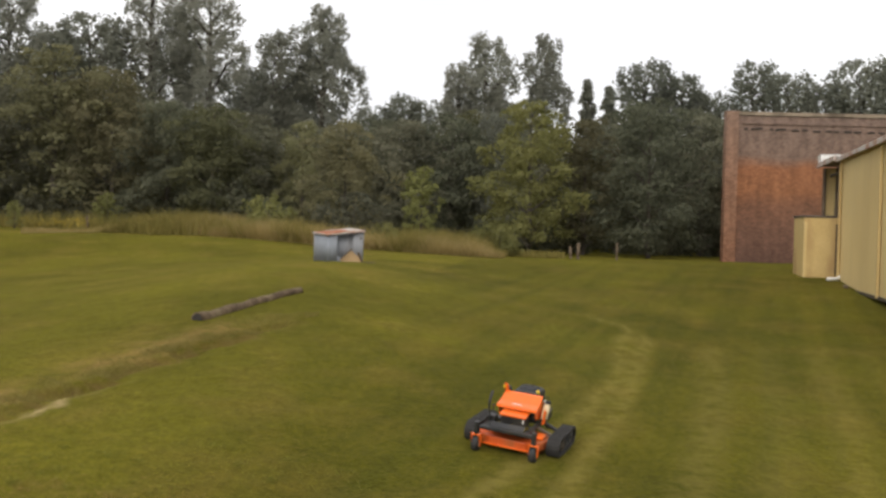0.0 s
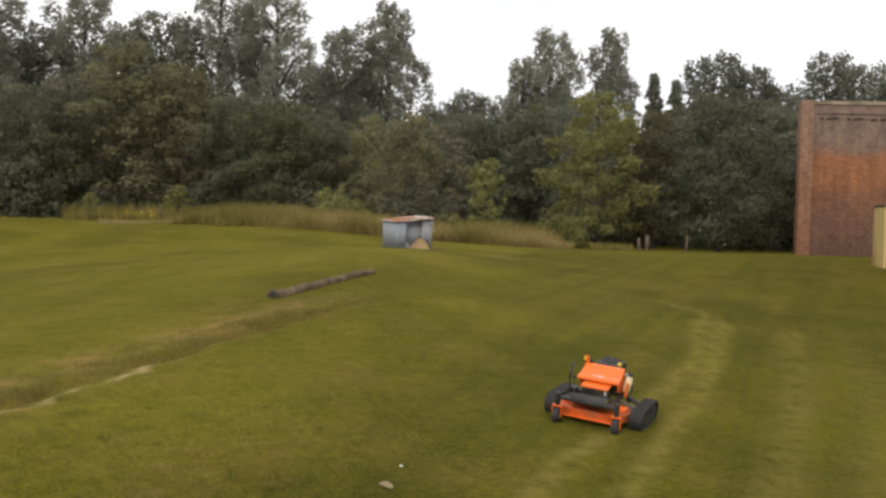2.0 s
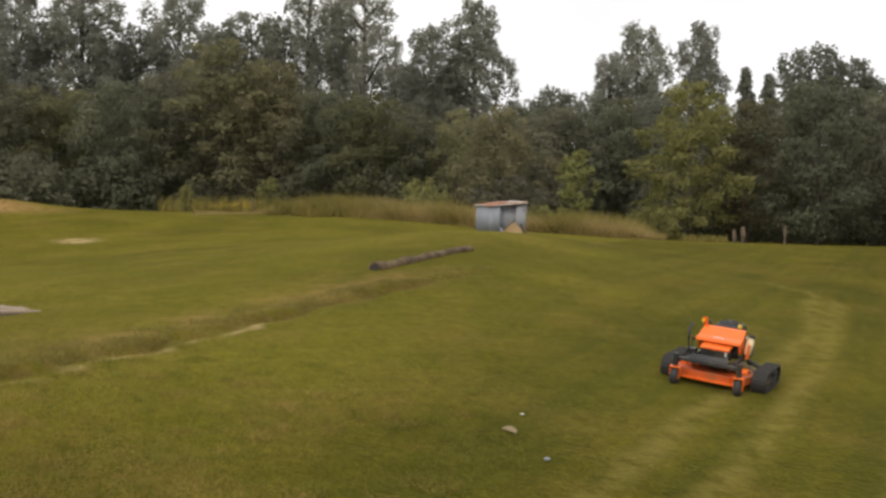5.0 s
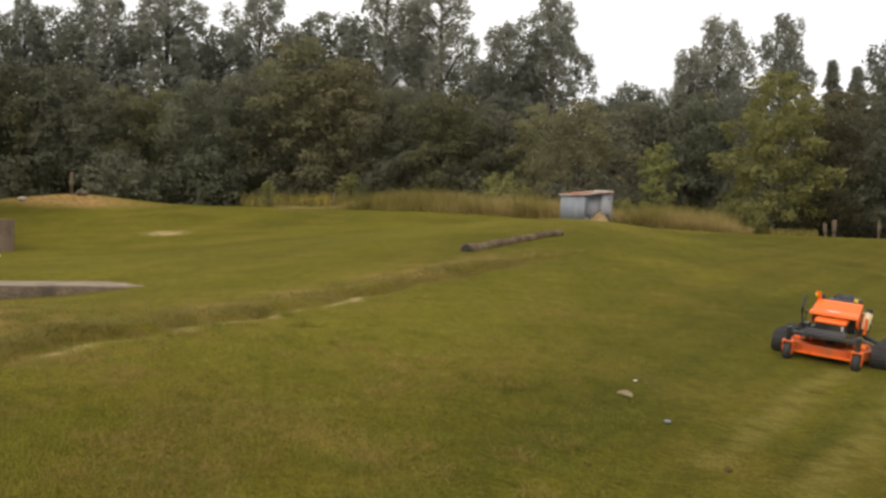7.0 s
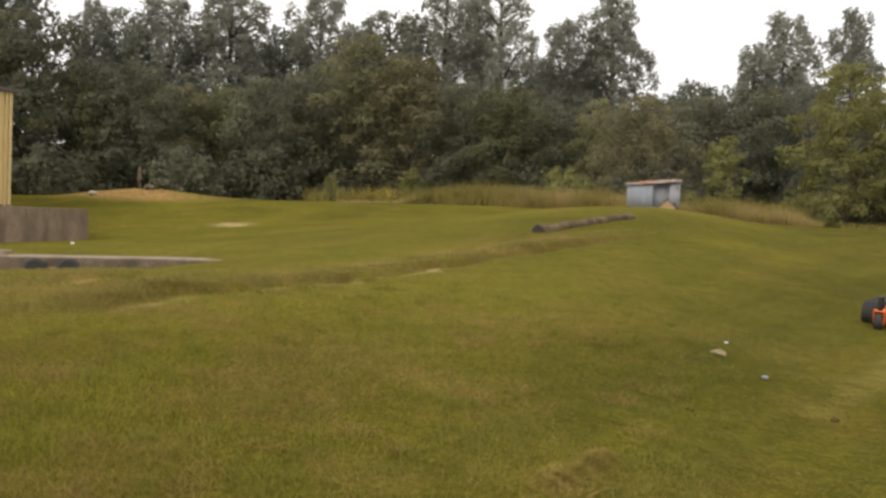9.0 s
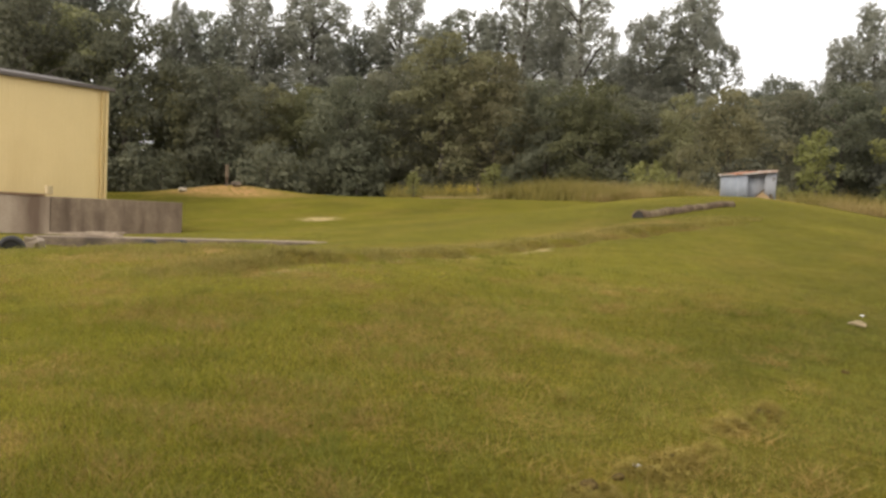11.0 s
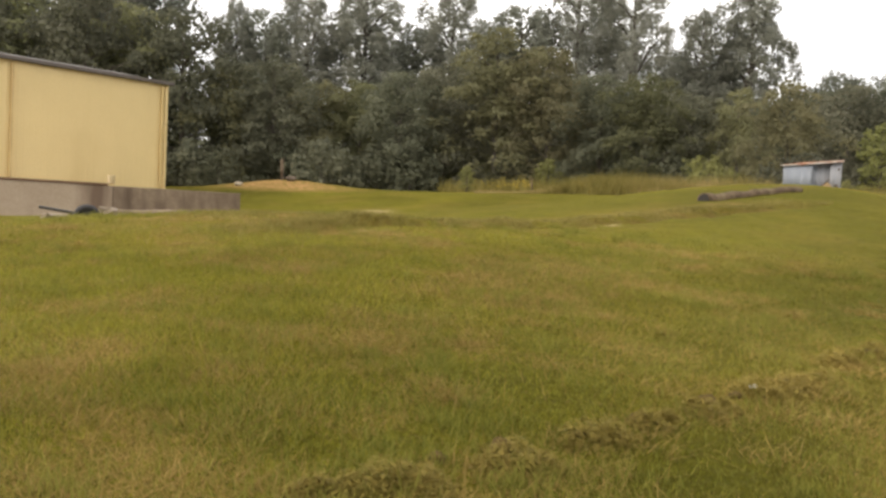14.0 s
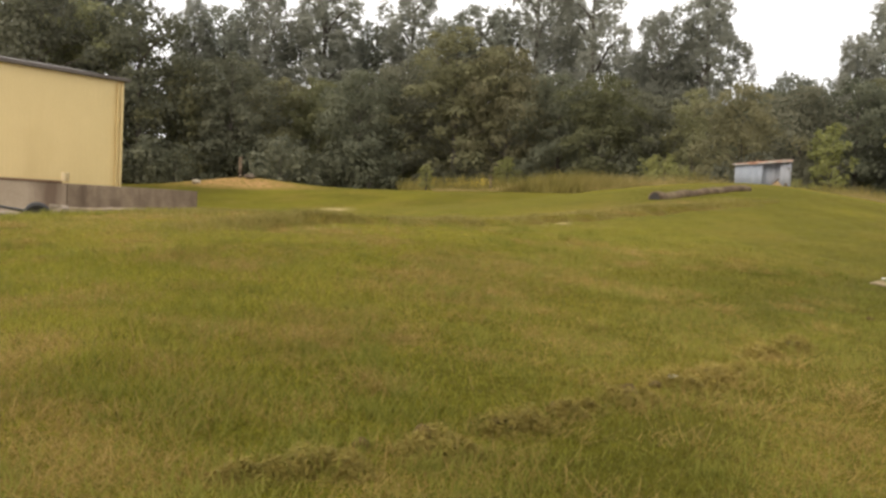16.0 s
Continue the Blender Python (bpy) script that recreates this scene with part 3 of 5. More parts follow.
# the hall behind the retaining wall: its near end lies to the left, the far corner is the one in view
far_corner, run = Vector((-37.9, 39.6)), 24.0
turn_l = math.degrees(math.atan2(0.966, 0.26))
start_l = far_corner - run * Vector((0.26, 0.966)).normalized()
metal_hall("metal_hall", pose(start_l.x, start_l.y, 3.0, 0, 0, turn_l), run, 12.0, 6.1,
           "long cream ribbed-metal hall with a dark brown gutter", GUTTER)

# the hall beside the brick wall
turn_r = math.degrees(math.atan2(-16.0, -3.3))
hall_r = metal_hall("metal_hall", pose(16.95, 41.6, 2.55, 0, 0, turn_r), 24.0, 13.0, 5.65,
                    "cream ribbed-metal hall with a pale eave beside the brick wall", TIN_PALE)


def porch():
    ob = thing("porch", pose(16.95, 41.6, 2.55, 0, 0, turn_r), "open porch with brown posts at the end of the metal hall", "porch")
    part("porch_roof", box(4.7, 4.2, 0.14, pose(-2.4, 1.85, 5.72), 0.02), GUTTER, ob)
    part("fascia", box(4.8, 0.1, 0.24, pose(-2.45, -0.3, 5.7), 0.02), TIN_PALE, ob, "pale sheet-metal fascia")
    part("end_panel", siding(3.9, 5.6, m=pose(-4.7, 3.9, 0, 0, 0, -90)), CREAM, ob)
    part("inner_panel", siding(2.6, 5.6, m=pose(-4.5, 0.62, 0, 0, 0, 62)), CREAM, ob)
    part("eave_cap", box(0.9, 0.9, 0.4, pose(-4.3, 0.15, 5.98), 0.03), WHITE, ob, "white sheet-metal cap")
    for x, y in ((-4.5, 0.0), (-3.6, 0.45), (-2.0, 0.3)):
        part("porch_post", box(0.15, 0.15, 5.5, pose(x, y, 2.8), 0.015), OLD_WOOD, ob, "dark brown post")
    part("cross_rail", box(2.6, 0.12, 0.14, pose(-3.2, 0.3, 5.2), 0.015), OLD_WOOD, ob)
    part("brace", box(0.12, 0.1, 1.7, pose(-2.4, 0.2, 3.4, 0, 16, 0), 0.012), OLD_WOOD, ob)


porch()


def metal_bin():
    x, y = 16.9, 43.3
    ob = thing("metal_bin", pose(x, y, ground_z(x, y) - 0.08, 0, 0, -8), "stained cream sheet-metal bin beside the hall", "bin")
    part("body", box(2.2, 2.2, 2.75, pose(0, 0, 1.4), 0.05), CREAM_DARK, ob)
    part("rim", box(2.28, 2.28, 0.09, pose(0, 0, 2.79), 0.02), GUTTER, ob)
    part("rib", box(0.09, 0.06, 2.3, pose(0.3, -1.12, 1.3), 0.015), RIM, ob, "rust-streaked rib")
    part("side_flange", box(0.12, 0.08, 2.5, pose(-1.04, -1.12, 1.3), 0.015), CREAM, ob)
    part("side_flange", box(0.08, 0.08, 2.6, pose(1.04, -1.12, 1.32), 0.015), GUTTER, ob)


metal_bin()


def drain_pipe():
    x, y = 17.0, 41.2
    z = ground_z(x, y)
    ob = thing("drain_pipe", pose(x, y, z), "bent white plastic drain pipe lying in the grass", "pipe")
    part("pipe", tube([(-0.75, -0.2, 0.06), (-0.3, -0.1, 0.08), (-0.1, 0, 0.18), (0.1, 0.1, 0.42), (0.35, 0.2, 0.5)], 0.08), WHITE, ob, smooth=True)


drain_pipe()


def board(x, y, rz, length, label, material=OLD_WOOD):
    ob = thing("board", pose(x, y, ground_z(x, y) + 0.03, 0, 0, rz), label, "board", "boards by the hall")
    part("plank", box(length, 0.18, 0.07, None, 0.01), material, ob)


board(16.1, 38.6, 70, 1.1, "weathered grey board lying by the hall")
board(16.5, 38.0, 100, 0.8, "pale broken board lying by the hall", RAW_WOOD)
board(16.7, 37.4, 55, 0.9, "dark rotten board lying by the hall")


def brick_building():
    x0, y0, z0 = 15.9, 57.0, 2.9
    ob = thing("brick_building", pose(x0, y0, z0, 0, 0, 1), "old red brick building with a worn grey render coat", "building")
    wide, tall = 17.0, 9.1
    part("wall", box(wide, 0.5, tall, pose(wide / 2, 0, tall / 2), 0.03), BRICK, ob)
    part("side_wall", box(0.5, 20.0, tall - 0.02, pose(0.3, 0.3, tall / 2, 0, 0, -22) @ pose(0.3, 10.2, 0), 0.03), BRICK, ob)
    part("back_wall", box(0.5, 20.0, tall - 0.02, pose(wide - 0.5, 0.3, tall / 2, 0, 0, -22) @ pose(-0.1, 10.2, 0), 0.03), BRICK, ob)
    part("roof", prism([(0.9, 0.6), (wide - 0.9, 0.6), (wide + 6.0, 18.0), (8.2, 18.0)], 0.2, pose(0, 0, tall - 0.9, 90, 0, 0) @ Matrix.Scale(-1, 4, (0, 0, 1)), 0.0), GUTTER, ob)
    part("pilaster", box(0.75, 0.62, tall + 0.25, pose(0.36, -0.1, tall / 2 + 0.12), 0.03), PIER_BRICK, ob, "reddish brick corner pier")
    part("coping", box(wide, 0.66, 0.22, pose(wide / 2 + 0.75, 0, tall + 0.115), 0.03), CONCRETE, ob, "grey concrete coping")
    rnd = random.Random(4)
    x = 1.2
    while x < 10.0:
        w = rnd.uniform(0.12, 0.5)
        part("missing_brick", box(w, 0.06, 0.1, pose(x, -0.27, tall - 0.78 - 0.012 * x + rnd.uniform(-0.03, 0.03)), 0.01), DARK_VOID, ob, "dark hole of a missing brick")
        x += w + rnd.uniform(0.03, 0.4)
    part("band", box(wide - 1, 0.08, 0.16, pose(wide / 2 + 0.45, -0.28, tall - 0.45), 0.02), BRICK, ob)


brick_building()


def retaining_wall():
    ex, ey = -27.4, 32.9
    d = Vector((-0.47, -0.883)).normalized()
    run_w, rz = 22.0, math.degrees(math.atan2(-d.y, -d.x))
    sx, sy = ex + d.x * run_w, ey + d.y * run_w
    ob = tagged(thing("retaining_wall", pose(sx, sy, 1.2, 0, 0, rz), "stained grey-brown concrete retaining wall", "wall"), kind="structure")
    for k in range(4):
        part("wall_panel", box(run_w / 4 - 0.02, 0.35, 1.7, pose(run_w / 8 * (2 * k + 1), 0.2, 0.85), 0.025), WALL_DIRTY if k == 3 else WALL_CONCRETE, ob, "darkly streaked end panel" if k == 3 else "")
    part("coping", box(run_w - 5.7, 0.42, 0.09, pose((run_w - 5.7) / 2, 0.2, 1.75), 0.02), RUST_EDGE, ob, "rust-brown steel edge")
    part("slab", box(run_w, 10.0, 0.2, pose(run_w / 2, 5.4, 1.6), 0.02), CONCRETE, ob)
    jug = thing("white_bucket", pose(sx, sy, 0, 0, 0, rz) @ pose(run_w - 5.5, 0.3, 2.99), "cream plastic bucket standing on the wall", "bucket")
    part("tub", lathe([(0.10, 0), (0.14, 0.04), (0.15, 0.32), (0.16, 0.34), (0.14, 0.34), (0.13, 0.06)]), BEIGE, jug, smooth=True)


retaining_wall()


def old_tyre(x, y, rz, lean, size, label):
    z = ground_z(x, y)
    ob = thing("old_tyre", pose(x, y, z + 0.0, 90 + lean, 0, rz) @ Matrix.Diagonal((size, size, size, 1)), label, "tyre", "old tyres in the grass")
    ring = [(0.17, -0.07), (0.25, -0.085), (0.29, -0.06), (0.305, 0), (0.29, 0.06), (0.25, 0.085), (0.17, 0.07)]
    b2 = bmesh.new()
    seg = 30
    rings = [[b2.verts.new((r * math.cos(a), r * math.sin(a), h)) for r, h in ring] for a in (2 * math.pi * j / seg for j in range(seg))]
    for j in range(seg):
        for k in range(len(ring)):
            a, b = rings[j], rings[(j + 1) % seg]
            b2.faces.new((a[k], b[k], b[(k + 1) % len(ring)], a[(k + 1) % len(ring)]))
    bmesh.ops.recalc_face_normals(b2, faces=b2.faces[:])
    part("tyre", b2, TYRE, ob, smooth=True)
    part("rim", lathe([(0.08, -0.05), (0.165, -0.06), (0.172, 0), (0.165, 0.06), (0.08, 0.02)]), TYRE, ob, "dark steel rim", smooth=True)


def flatbed_trailer():
    """A low trailer sunk to its axles: a bleached plank deck on a steel frame, two wheels showing at its near side."""
    a, b = Vector((-15.03, 13.11)), Vector((-9.98, 15.53))
    d = (b - a).normalized()
    run_t, rz = (b - a).length, math.degrees(math.atan2(d.y, d.x))
    za, zb = 1.72, 1.77
    tilt = -math.degrees(math.atan2(zb - za, run_t))
    ob = thing("flatbed_trailer", pose(a.x, a.y, za, 0, 0, rz) @ pose(0, 0, 0, 0, tilt, 0), "old low flatbed trailer with a bleached plank deck, sunk in grass", "trailer")
    rnd = random.Random(14)
    for k in range(7):
        left, right = rnd.uniform(-0.12, 0.1), run_t - 0.35 + rnd.uniform(-0.5, 0.35)
        part("deck_plank", box(right - left, 0.19, 0.045, pose((left + right) / 2, 0.12 + 0.2 * k, -0.02 + rnd.uniform(-0.006, 0.006), 0, 0, rnd.uniform(-0.3, 0.3)), 0.008), DECK_WOOD, ob)
    part("side_rail", box(run_t - 0.9, 0.06, 0.12, pose((run_t - 0.9) / 2, 0.0, -0.07), 0.008), RIM, ob, "dark rusty steel side rail")
    part("side_rail", box(run_t - 0.9, 0.06, 0.12, pose((run_t - 0.9) / 2, 1.44, -0.07), 0.008), RIM, ob, "dark rusty steel side rail")
    part("side_board", box(run_t - 0.5, 0.04, 0.24, pose((run_t - 0.5) / 2, -0.055, -0.14), 0.008), OLD_WOOD, ob, "weathered brown side board")
    part("tail_board", box(1.15, 1.3, 0.05, pose(run_t - 0.3, 0.75, -0.05, 0, 2.5, 0), 0.01), OLD_WOOD, ob, "grey loading board at the low end")
    for x in (0.3, 1.6, 2.9, 4.2):
        part("cross_member", box(0.06, 1.4, 0.08, pose(x, 0.72, -0.1), 0.008), GUTTER, ob)
    for k in range(5):
        part("loose_plank", box(rnd.uniform(0.7, 1.3), 0.14, 0.03, pose(rnd.uniform(0.5, 1.0), 0.3 + 0.2 * k, 0.03 + 0.012 * k, 0, rnd.uniform(-2, 2), rnd.uniform(-25, 25)), 0.006), DECK_WOOD, ob, "broken pale plank")
    ring = [(0.12, -0.06), (0.165, -0.075), (0.2, -0.055), (0.21, 0), (0.2, 0.055), (0.165, 0.075), (0.12, 0.06)]
    for x in (WHEEL_AT[0], WHEEL_AT[1]):
        tyre = part("wheel", lathe(ring, pose(x, -0.2, -0.215, 90, 0, 0), 30), TYRE, ob, "worn black tyre", smooth=True)
        part("rim", lathe([(0.02, -0.05), (0.06, -0.055), (0.07, -0.03), (0.12, -0.045), (0.12, 0.05), (0.02, 0.05)], pose(x, -0.19, -0.215, 90, 0, 0), 20), RIM, tyre, "dull brown steel rim")
    part("spring_beam", box(WHEEL_AT[1] - WHEEL_AT[0], 0.05, 0.05, pose(sum(WHEEL_AT) / 2, -0.08, -0.2), 0.01), RUST, ob)


WHEEL_AT = (2.1, 2.67)
flatbed_trailer()
old_tyre(-11.95, 9.7, 50, 8, 0.62, "old black tyre standing by concrete rubble")
bar = thing("steel_bar", pose(-12.25, 9.5, ground_z(-12.25, 9.5) + 0.12, 0, 8, 50), "dark steel bar leaning on an old tyre", "bar")
part("shaft", rod((-0.28, 0, 0), (0.24, 0, 0), 0.02, seg=10), BLACK, bar)


def rubble(x, y, sx, sy, sz, rz, label):
    b2 = box(sx, sy, sz, pose(0, 0, 0), 0.05)
    rnd = random.Random(int(abs(x) * 50))
    for vt in b2.verts:
        vt.co += Vector((rnd.uniform(-0.03, 0.03), rnd.uniform(-0.03, 0.03), rnd.uniform(-0.03, 0.03)))
    ob = tagged(part("concrete_rubble", b2, CONCRETE), label, "rubble", "rubble below the wall")
    ob.matrix_world = pose(x, y, ground_z(x, y) + 0.35 * sz, 5, 4, rz)


rubble(-12.3, 9.9, 0.24, 0.22, 0.12, 30, "broken pale concrete block beside a tyre")
rubble(-12.7, 9.8, 0.3, 0.24, 0.10, 70, "broken grey concrete block lying in the grass")
rubble(-12.05, 10.2, 0.24, 0.24, 0.18, 15, "broken concrete block behind an old tyre")


# ---- shed, log, posts ----
def tin_shed():
    x, y = -4.35, 35.4
    z = min(ground_z(-5.3, 35.0), ground_z(-4.7, 34.4), ground_z(-3.5, 35.2)) - 0.06
    ob = thing("tin_shed", pose(x, y, z, 0, 0, 30), "small open tin shelter with a rusty sloping roof", "shed")
    w, d = 1.42, 1.45
    fl, fr, bl, br = 1.07, 1.23, 1.13, 1.29

    def sheet(length, tall_a, tall_b, m, wave=0.011):
        b2 = bmesh.new()
        n = int(length / 0.045)
        rows = []
        for k in range(n + 1):
            sx = length * k / n
            off = wave * math.sin(2 * math.pi * sx / 0.18)
            t = tall_a + (tall_b - tall_a) * k / n
            rows.append([b2.verts.new((sx, off - 0.006, 0)), b2.verts.new((sx, off - 0.006, t)), b2.verts.new((sx, off + 0.006, t)), b2.verts.new((sx, off + 0.006, 0))])
        for p, q in zip(rows, rows[1:]):
            for k in range(4):
                b2.faces.new((p[k], q[k], q[(k + 1) % 4], p[(k + 1) % 4]))
        b2.faces.new(rows[0])
        b2.faces.new(rows[-1][::-1])
        bmesh.ops.recalc_face_normals(b2, faces=b2.faces[:])
        b2.transform(m)
        return b2

    part("side_sheet", sheet(d, bl, fl, pose(-w / 2, d / 2, 0, 0, 0, -90)), TIN, ob, smooth=True)
    part("side_sheet", sheet(d, fr, br, pose(w / 2, -d / 2, 0, 0, 0, 90)), TIN, ob, smooth=True)
    part("back_sheet", sheet(w, br, bl, pose(w / 2, d / 2, 0, 0, 0, 180)), TIN, ob, smooth=True)
    part("inner_sheet", sheet(w - 0.1, fl, fr - 0.02, pose(-w / 2 + 0.05, -d / 2 + 0.2, 0)), TIN, ob, smooth=True)
    part("front_sheet", sheet(w * 0.28, fl, fl + 0.06, pose(-w / 2, -d / 2, 0)), TIN, ob, smooth=True)
    part("front_sheet", sheet(w * 0.3, fr - 0.05, fr, pose(w / 2 - w * 0.3, -d / 2, 0, -2, 3, 0)), TIN, ob, "leaning front sheet", smooth=True)
    part("front_sheet", sheet(w * 0.2, 0.3, 0.12, pose(-w / 2 + w * 0.28, -d / 2, 0)), TIN, ob, "torn tin stub", smooth=True)
    ry, rx = -math.degrees(math.atan2(fr - fl, w)), math.degrees(math.atan2(bl - fl, d))
    top = pose(-w / 2, -d / 2, fl + 0.03, 0, ry, 0) @ pose(0, 0, 0, rx, 0, 0)
    for k, mtl in enumerate((RUST, RUST, TIN_PALE)):
        part("roof_sheet", sheet(0.56, d + 0.14, d + 0.14, top @ pose(-0.07 + 0.5 * k, -0.07, 0.012 * (k % 2) + 0.004 * k, -90, 0, 0)), mtl, ob, "rust-streaked roof sheet" if mtl is RUST else "pale roof sheet", smooth=True)
    part("fascia", box(w + 0.12, 0.03, 0.06, top @ pose(w / 2, -0.06, -0.02), 0.008), TIN_PALE, ob, "pale board under the roof edge")
    part("fascia", box(0.03, d + 0.1, 0.05, top @ pose(-0.06, d / 2, -0.02), 0.008), TIN_PALE, ob, "pale board under the roof edge")
    for sx in (-1, 1):
        for sy in (-1, 1):
            part("corner_post", box(0.08, 0.08, 1.0, pose(sx * (w / 2 - 0.06), sy * (d / 2 - 0.06), 0.5), 0.01), OLD_WOOD, ob)
    part("board_patch", prism([(-0.42, 0), (0.56, 0), (0.42, 0.25), (0.12, 0.52), (-0.08, 0.4), (-0.28, 0.17)], 0.04, pose(0.12, -d / 2 - 0.05, 0, -10, 0, 0), 0.004), RAW_WOOD, ob, "pale raw board leaning over the opening")
    part("torn_edge", box(0.6, 0.04, 0.05, pose(0.0, -d / 2 - 0.12, 0.38, 0, -40, 0), 0.01), OLD_WOOD, ob)
    part("prop", box(0.08, 0.06, 0.5, pose(0.6, -d / 2 - 0.06, 0.2, 0, -25, 0), 0.01), OLD_WOOD, ob, "dark leaning prop")
    part("sill", box(0.5, 0.12, 0.08, pose(0.95, -d / 2 - 0.05, 0.03, 0, 3, 8), 0.01), OLD_WOOD, ob)


tin_shed()


def wooden_log():
    a, b = Vector((-5.45, 20.9)), Vector((-3.82, 24.7))
    za, zb = ground_z(*a) + 0.11, ground_z(*b) + 0.11
    ob = thing("utility_pole_log", pose(0, 0, 0), "weathered grey-brown pole lying half sunk in the grass", "log")
    rnd = random.Random(8)
    pts, radii = [], []
    for k in range(19):
        t = k / 18
        p = a.lerp(b, t)
        pts.append((p.x, p.y, ground_z(p.x, p.y) + 0.02 + rnd.uniform(-0.008, 0.008)))
        radii.append(0.135 - 0.03 * t + rnd.uniform(-0.014, 0.014) + (0.03 if k == 17 else 0) + (0.02 if k in (0, 1, 5) else 0))
    part("shaft", tube(pts, 0.13, seg=16, radii=radii), LOG_WOOD, ob, smooth=False)
    e = Vector(pts[0])
    part("sawn_end", rod(e - Vector((0.006, 0.012, 0)), e + Vector((0.01, 0.02, 0)), 0.145, seg=16), DARK_VOID, ob, "dark rotten end")


wooden_log()


def wooden_post(x, y, tall, r, lean, label):
    ob = thing("wooden_post", pose(x, y, ground_z(x, y) - 0.1, lean, lean / 2, 0), label, "post", "old posts at the wood's edge")
    part("stake", tube([(0, 0, 0), (0.01, 0, tall * 0.5), (-0.01, 0.01, tall), (0, 0, tall + 0.03)], r, radii=[r * 1.1, r, r * 0.92, r * 0.4]), OLD_WOOD, ob)


wooden_post(-38.9, 51.9, 1.45, 0.13, 2, "short brown wooden post on the earth heap")
wooden_post(6.9, 54.0, 1.0, 0.13, 3, "weathered wooden stump post before the trees")
wooden_post(6.5, 54.1, 0.8, 0.11, -4, "leaning grey wooden stump before the trees")
wooden_post(9.2, 54.5, 1.1, 0.08, 2, "thin wooden stake before the trees")
wooden_post(-21.4, 53.0, 1.0, 0.07, 3, "thin weathered stake at the wood's edge")


def stone(x, y, s, label, material=STONE):
    rnd = random.Random(int(x * 100) + int(y))
    b2 = bmesh.new()
    bmesh.ops.create_icosphere(b2, subdivisions=2, radius=s)
    for vt in b2.verts:
        vt.co *= rnd.uniform(0.82, 1.1)
        vt.co.z *= 0.62
    ob = tagged(part("stone", b2, material), label, "stone", "loose stones")
    ob.location = (x, y, ground_z(x, y) + 0.3 * s)


stone(-38.0, 51.7, 0.36, "brown round stone on the earth heap", OLD_WOOD)
stone(-40.6, 49.5, 0.3, "grey stone near the earth heap")
stone(-26.6, 31.0, 0.09, "white stone in the grass below the wall", WHITE)


def litter():
    for x, y, s, mtl, word in ((-1.1, 11.3, 0.022, WHITE, "small white plastic scrap in the grass"), (-0.7, 9.85, 0.035, TIN, "small bluish plastic scrap in the grass"), (-2.28, 4.7, 0.022, WHITE, "tiny white scrap on the cut grass")):
        b2 = bmesh.new()
        bmesh.ops.create_icosphere(b2, subdivisions=1, radius=s)
        for k, vt in enumerate(b2.verts):
            vt.co.z *= 0.5
            vt.co.x *= 1.0 + 0.4 * math.sin(k * 2.1)
        ob = tagged(part("plastic_scrap", b2, mtl), word, "litter", "litter in the grass")
        ob.location = (x, y, ground_z(x, y) + 0.025)
    b2 = bmesh.new()
    pr = [(-0.11, 0, 0.0), (-0.05, 0.035, 0.025), (0.02, 0.03, 0.04), (0.09, 0.02, 0.015), (0.1, -0.02, 0.0), (0.0, -0.04, 0.015), (-0.07, -0.035, 0.01)]
    top = [b2.verts.new(p) for p in pr]
    low = [b2.verts.new((p[0], p[1], p[2] - 0.012)) for p in pr]
    b2.faces.new(top)
    b2.faces.new(low[::-1])
    for k in range(len(pr)):
        b2.faces.new((top[k], low[k], low[(k + 1) % len(pr)], top[(k + 1) % len(pr)]))
    bmesh.ops.recalc_face_normals(b2, faces=b2.faces[:])
    ob = tagged(part("fallen_leaf", b2, DRY_LEAF), "large curled dry brown leaf lying on grass", "leaf")
    ob.matrix_world = pose(-1.16, 10.55, ground_z(-1.16, 10.55) + 0.03, 10, 5, -30)


litter()


# ---- trees ----
def leaf_cloud(rng, centres, sigma, count, size, droop=0.3):
    """Leaf blades scattered round clump centres. Returns verts, faces."""
    k = rng.integers(0, len(centres), count)
    p = centres[k] + rng.normal(size=(count, 3)) * sigma[k][:, None] * np.array([1.0, 1.0, 0.75])
    a = rng.uniform(0, 2 * np.pi, count)
    tilt = rng.normal(-droop, 0.5, count)
    along = np.stack([np.cos(a) * np.cos(tilt), np.sin(a) * np.cos(tilt), np.sin(tilt)], -1)
    side = np.cross(along, rng.normal(size=(count, 3)))
    side /= np.linalg.norm(side, axis=1)[:, None] + 1e-9
    s = size * rng.uniform(0.6, 1.35, count)[:, None]
    v = np.stack([p - along * s * 0.5, p + side * s * 0.38, p + along * s * 0.55, p - side * s * 0.38], 1).reshape(-1, 3)
    return v, np.arange(4 * count).reshape(-1, 4)


# crown habits: leafy lobes, bare share of the trunk, lobe size, flatness of a lobe, share of boughs that rise
HABITS = {
    "broad": (72, 0.13, 0.29, 0.60, 0.25),
    "poplar": (130, 0.12, 0.25, 1.3, 0.8),
    "airy": (100, 0.16, 0.21, 1.4, 0.9),
    "pine": (170, 0.06, 0.25, 0.9, 0.3),
    "bush": (26, -0.02, 0.34, 0.75, 0.3),
}


def crown_radius(kind, t):
    """Reach of the crown at a share t of its height."""
    if kind == "broad":
        return np.sqrt(np.clip(1 - ((t - 0.34) / 0.68) ** 2, 0.02, 1))
    if kind in ("poplar", "airy"):
        return np.clip(np.where(t < 0.3, 0.62 + 1.2 * t, 1.0 - 0.55 * (t - 0.3) - 2.2 * np.clip(t - 0.85, 0, 1)), 0.08, 1)
    if kind == "pine":
        return np.clip(1.0 - 0.99 * t, 0.02, 1)
    return np.sqrt(np.clip(1 - (t * 0.95) ** 2, 0.05, 1))


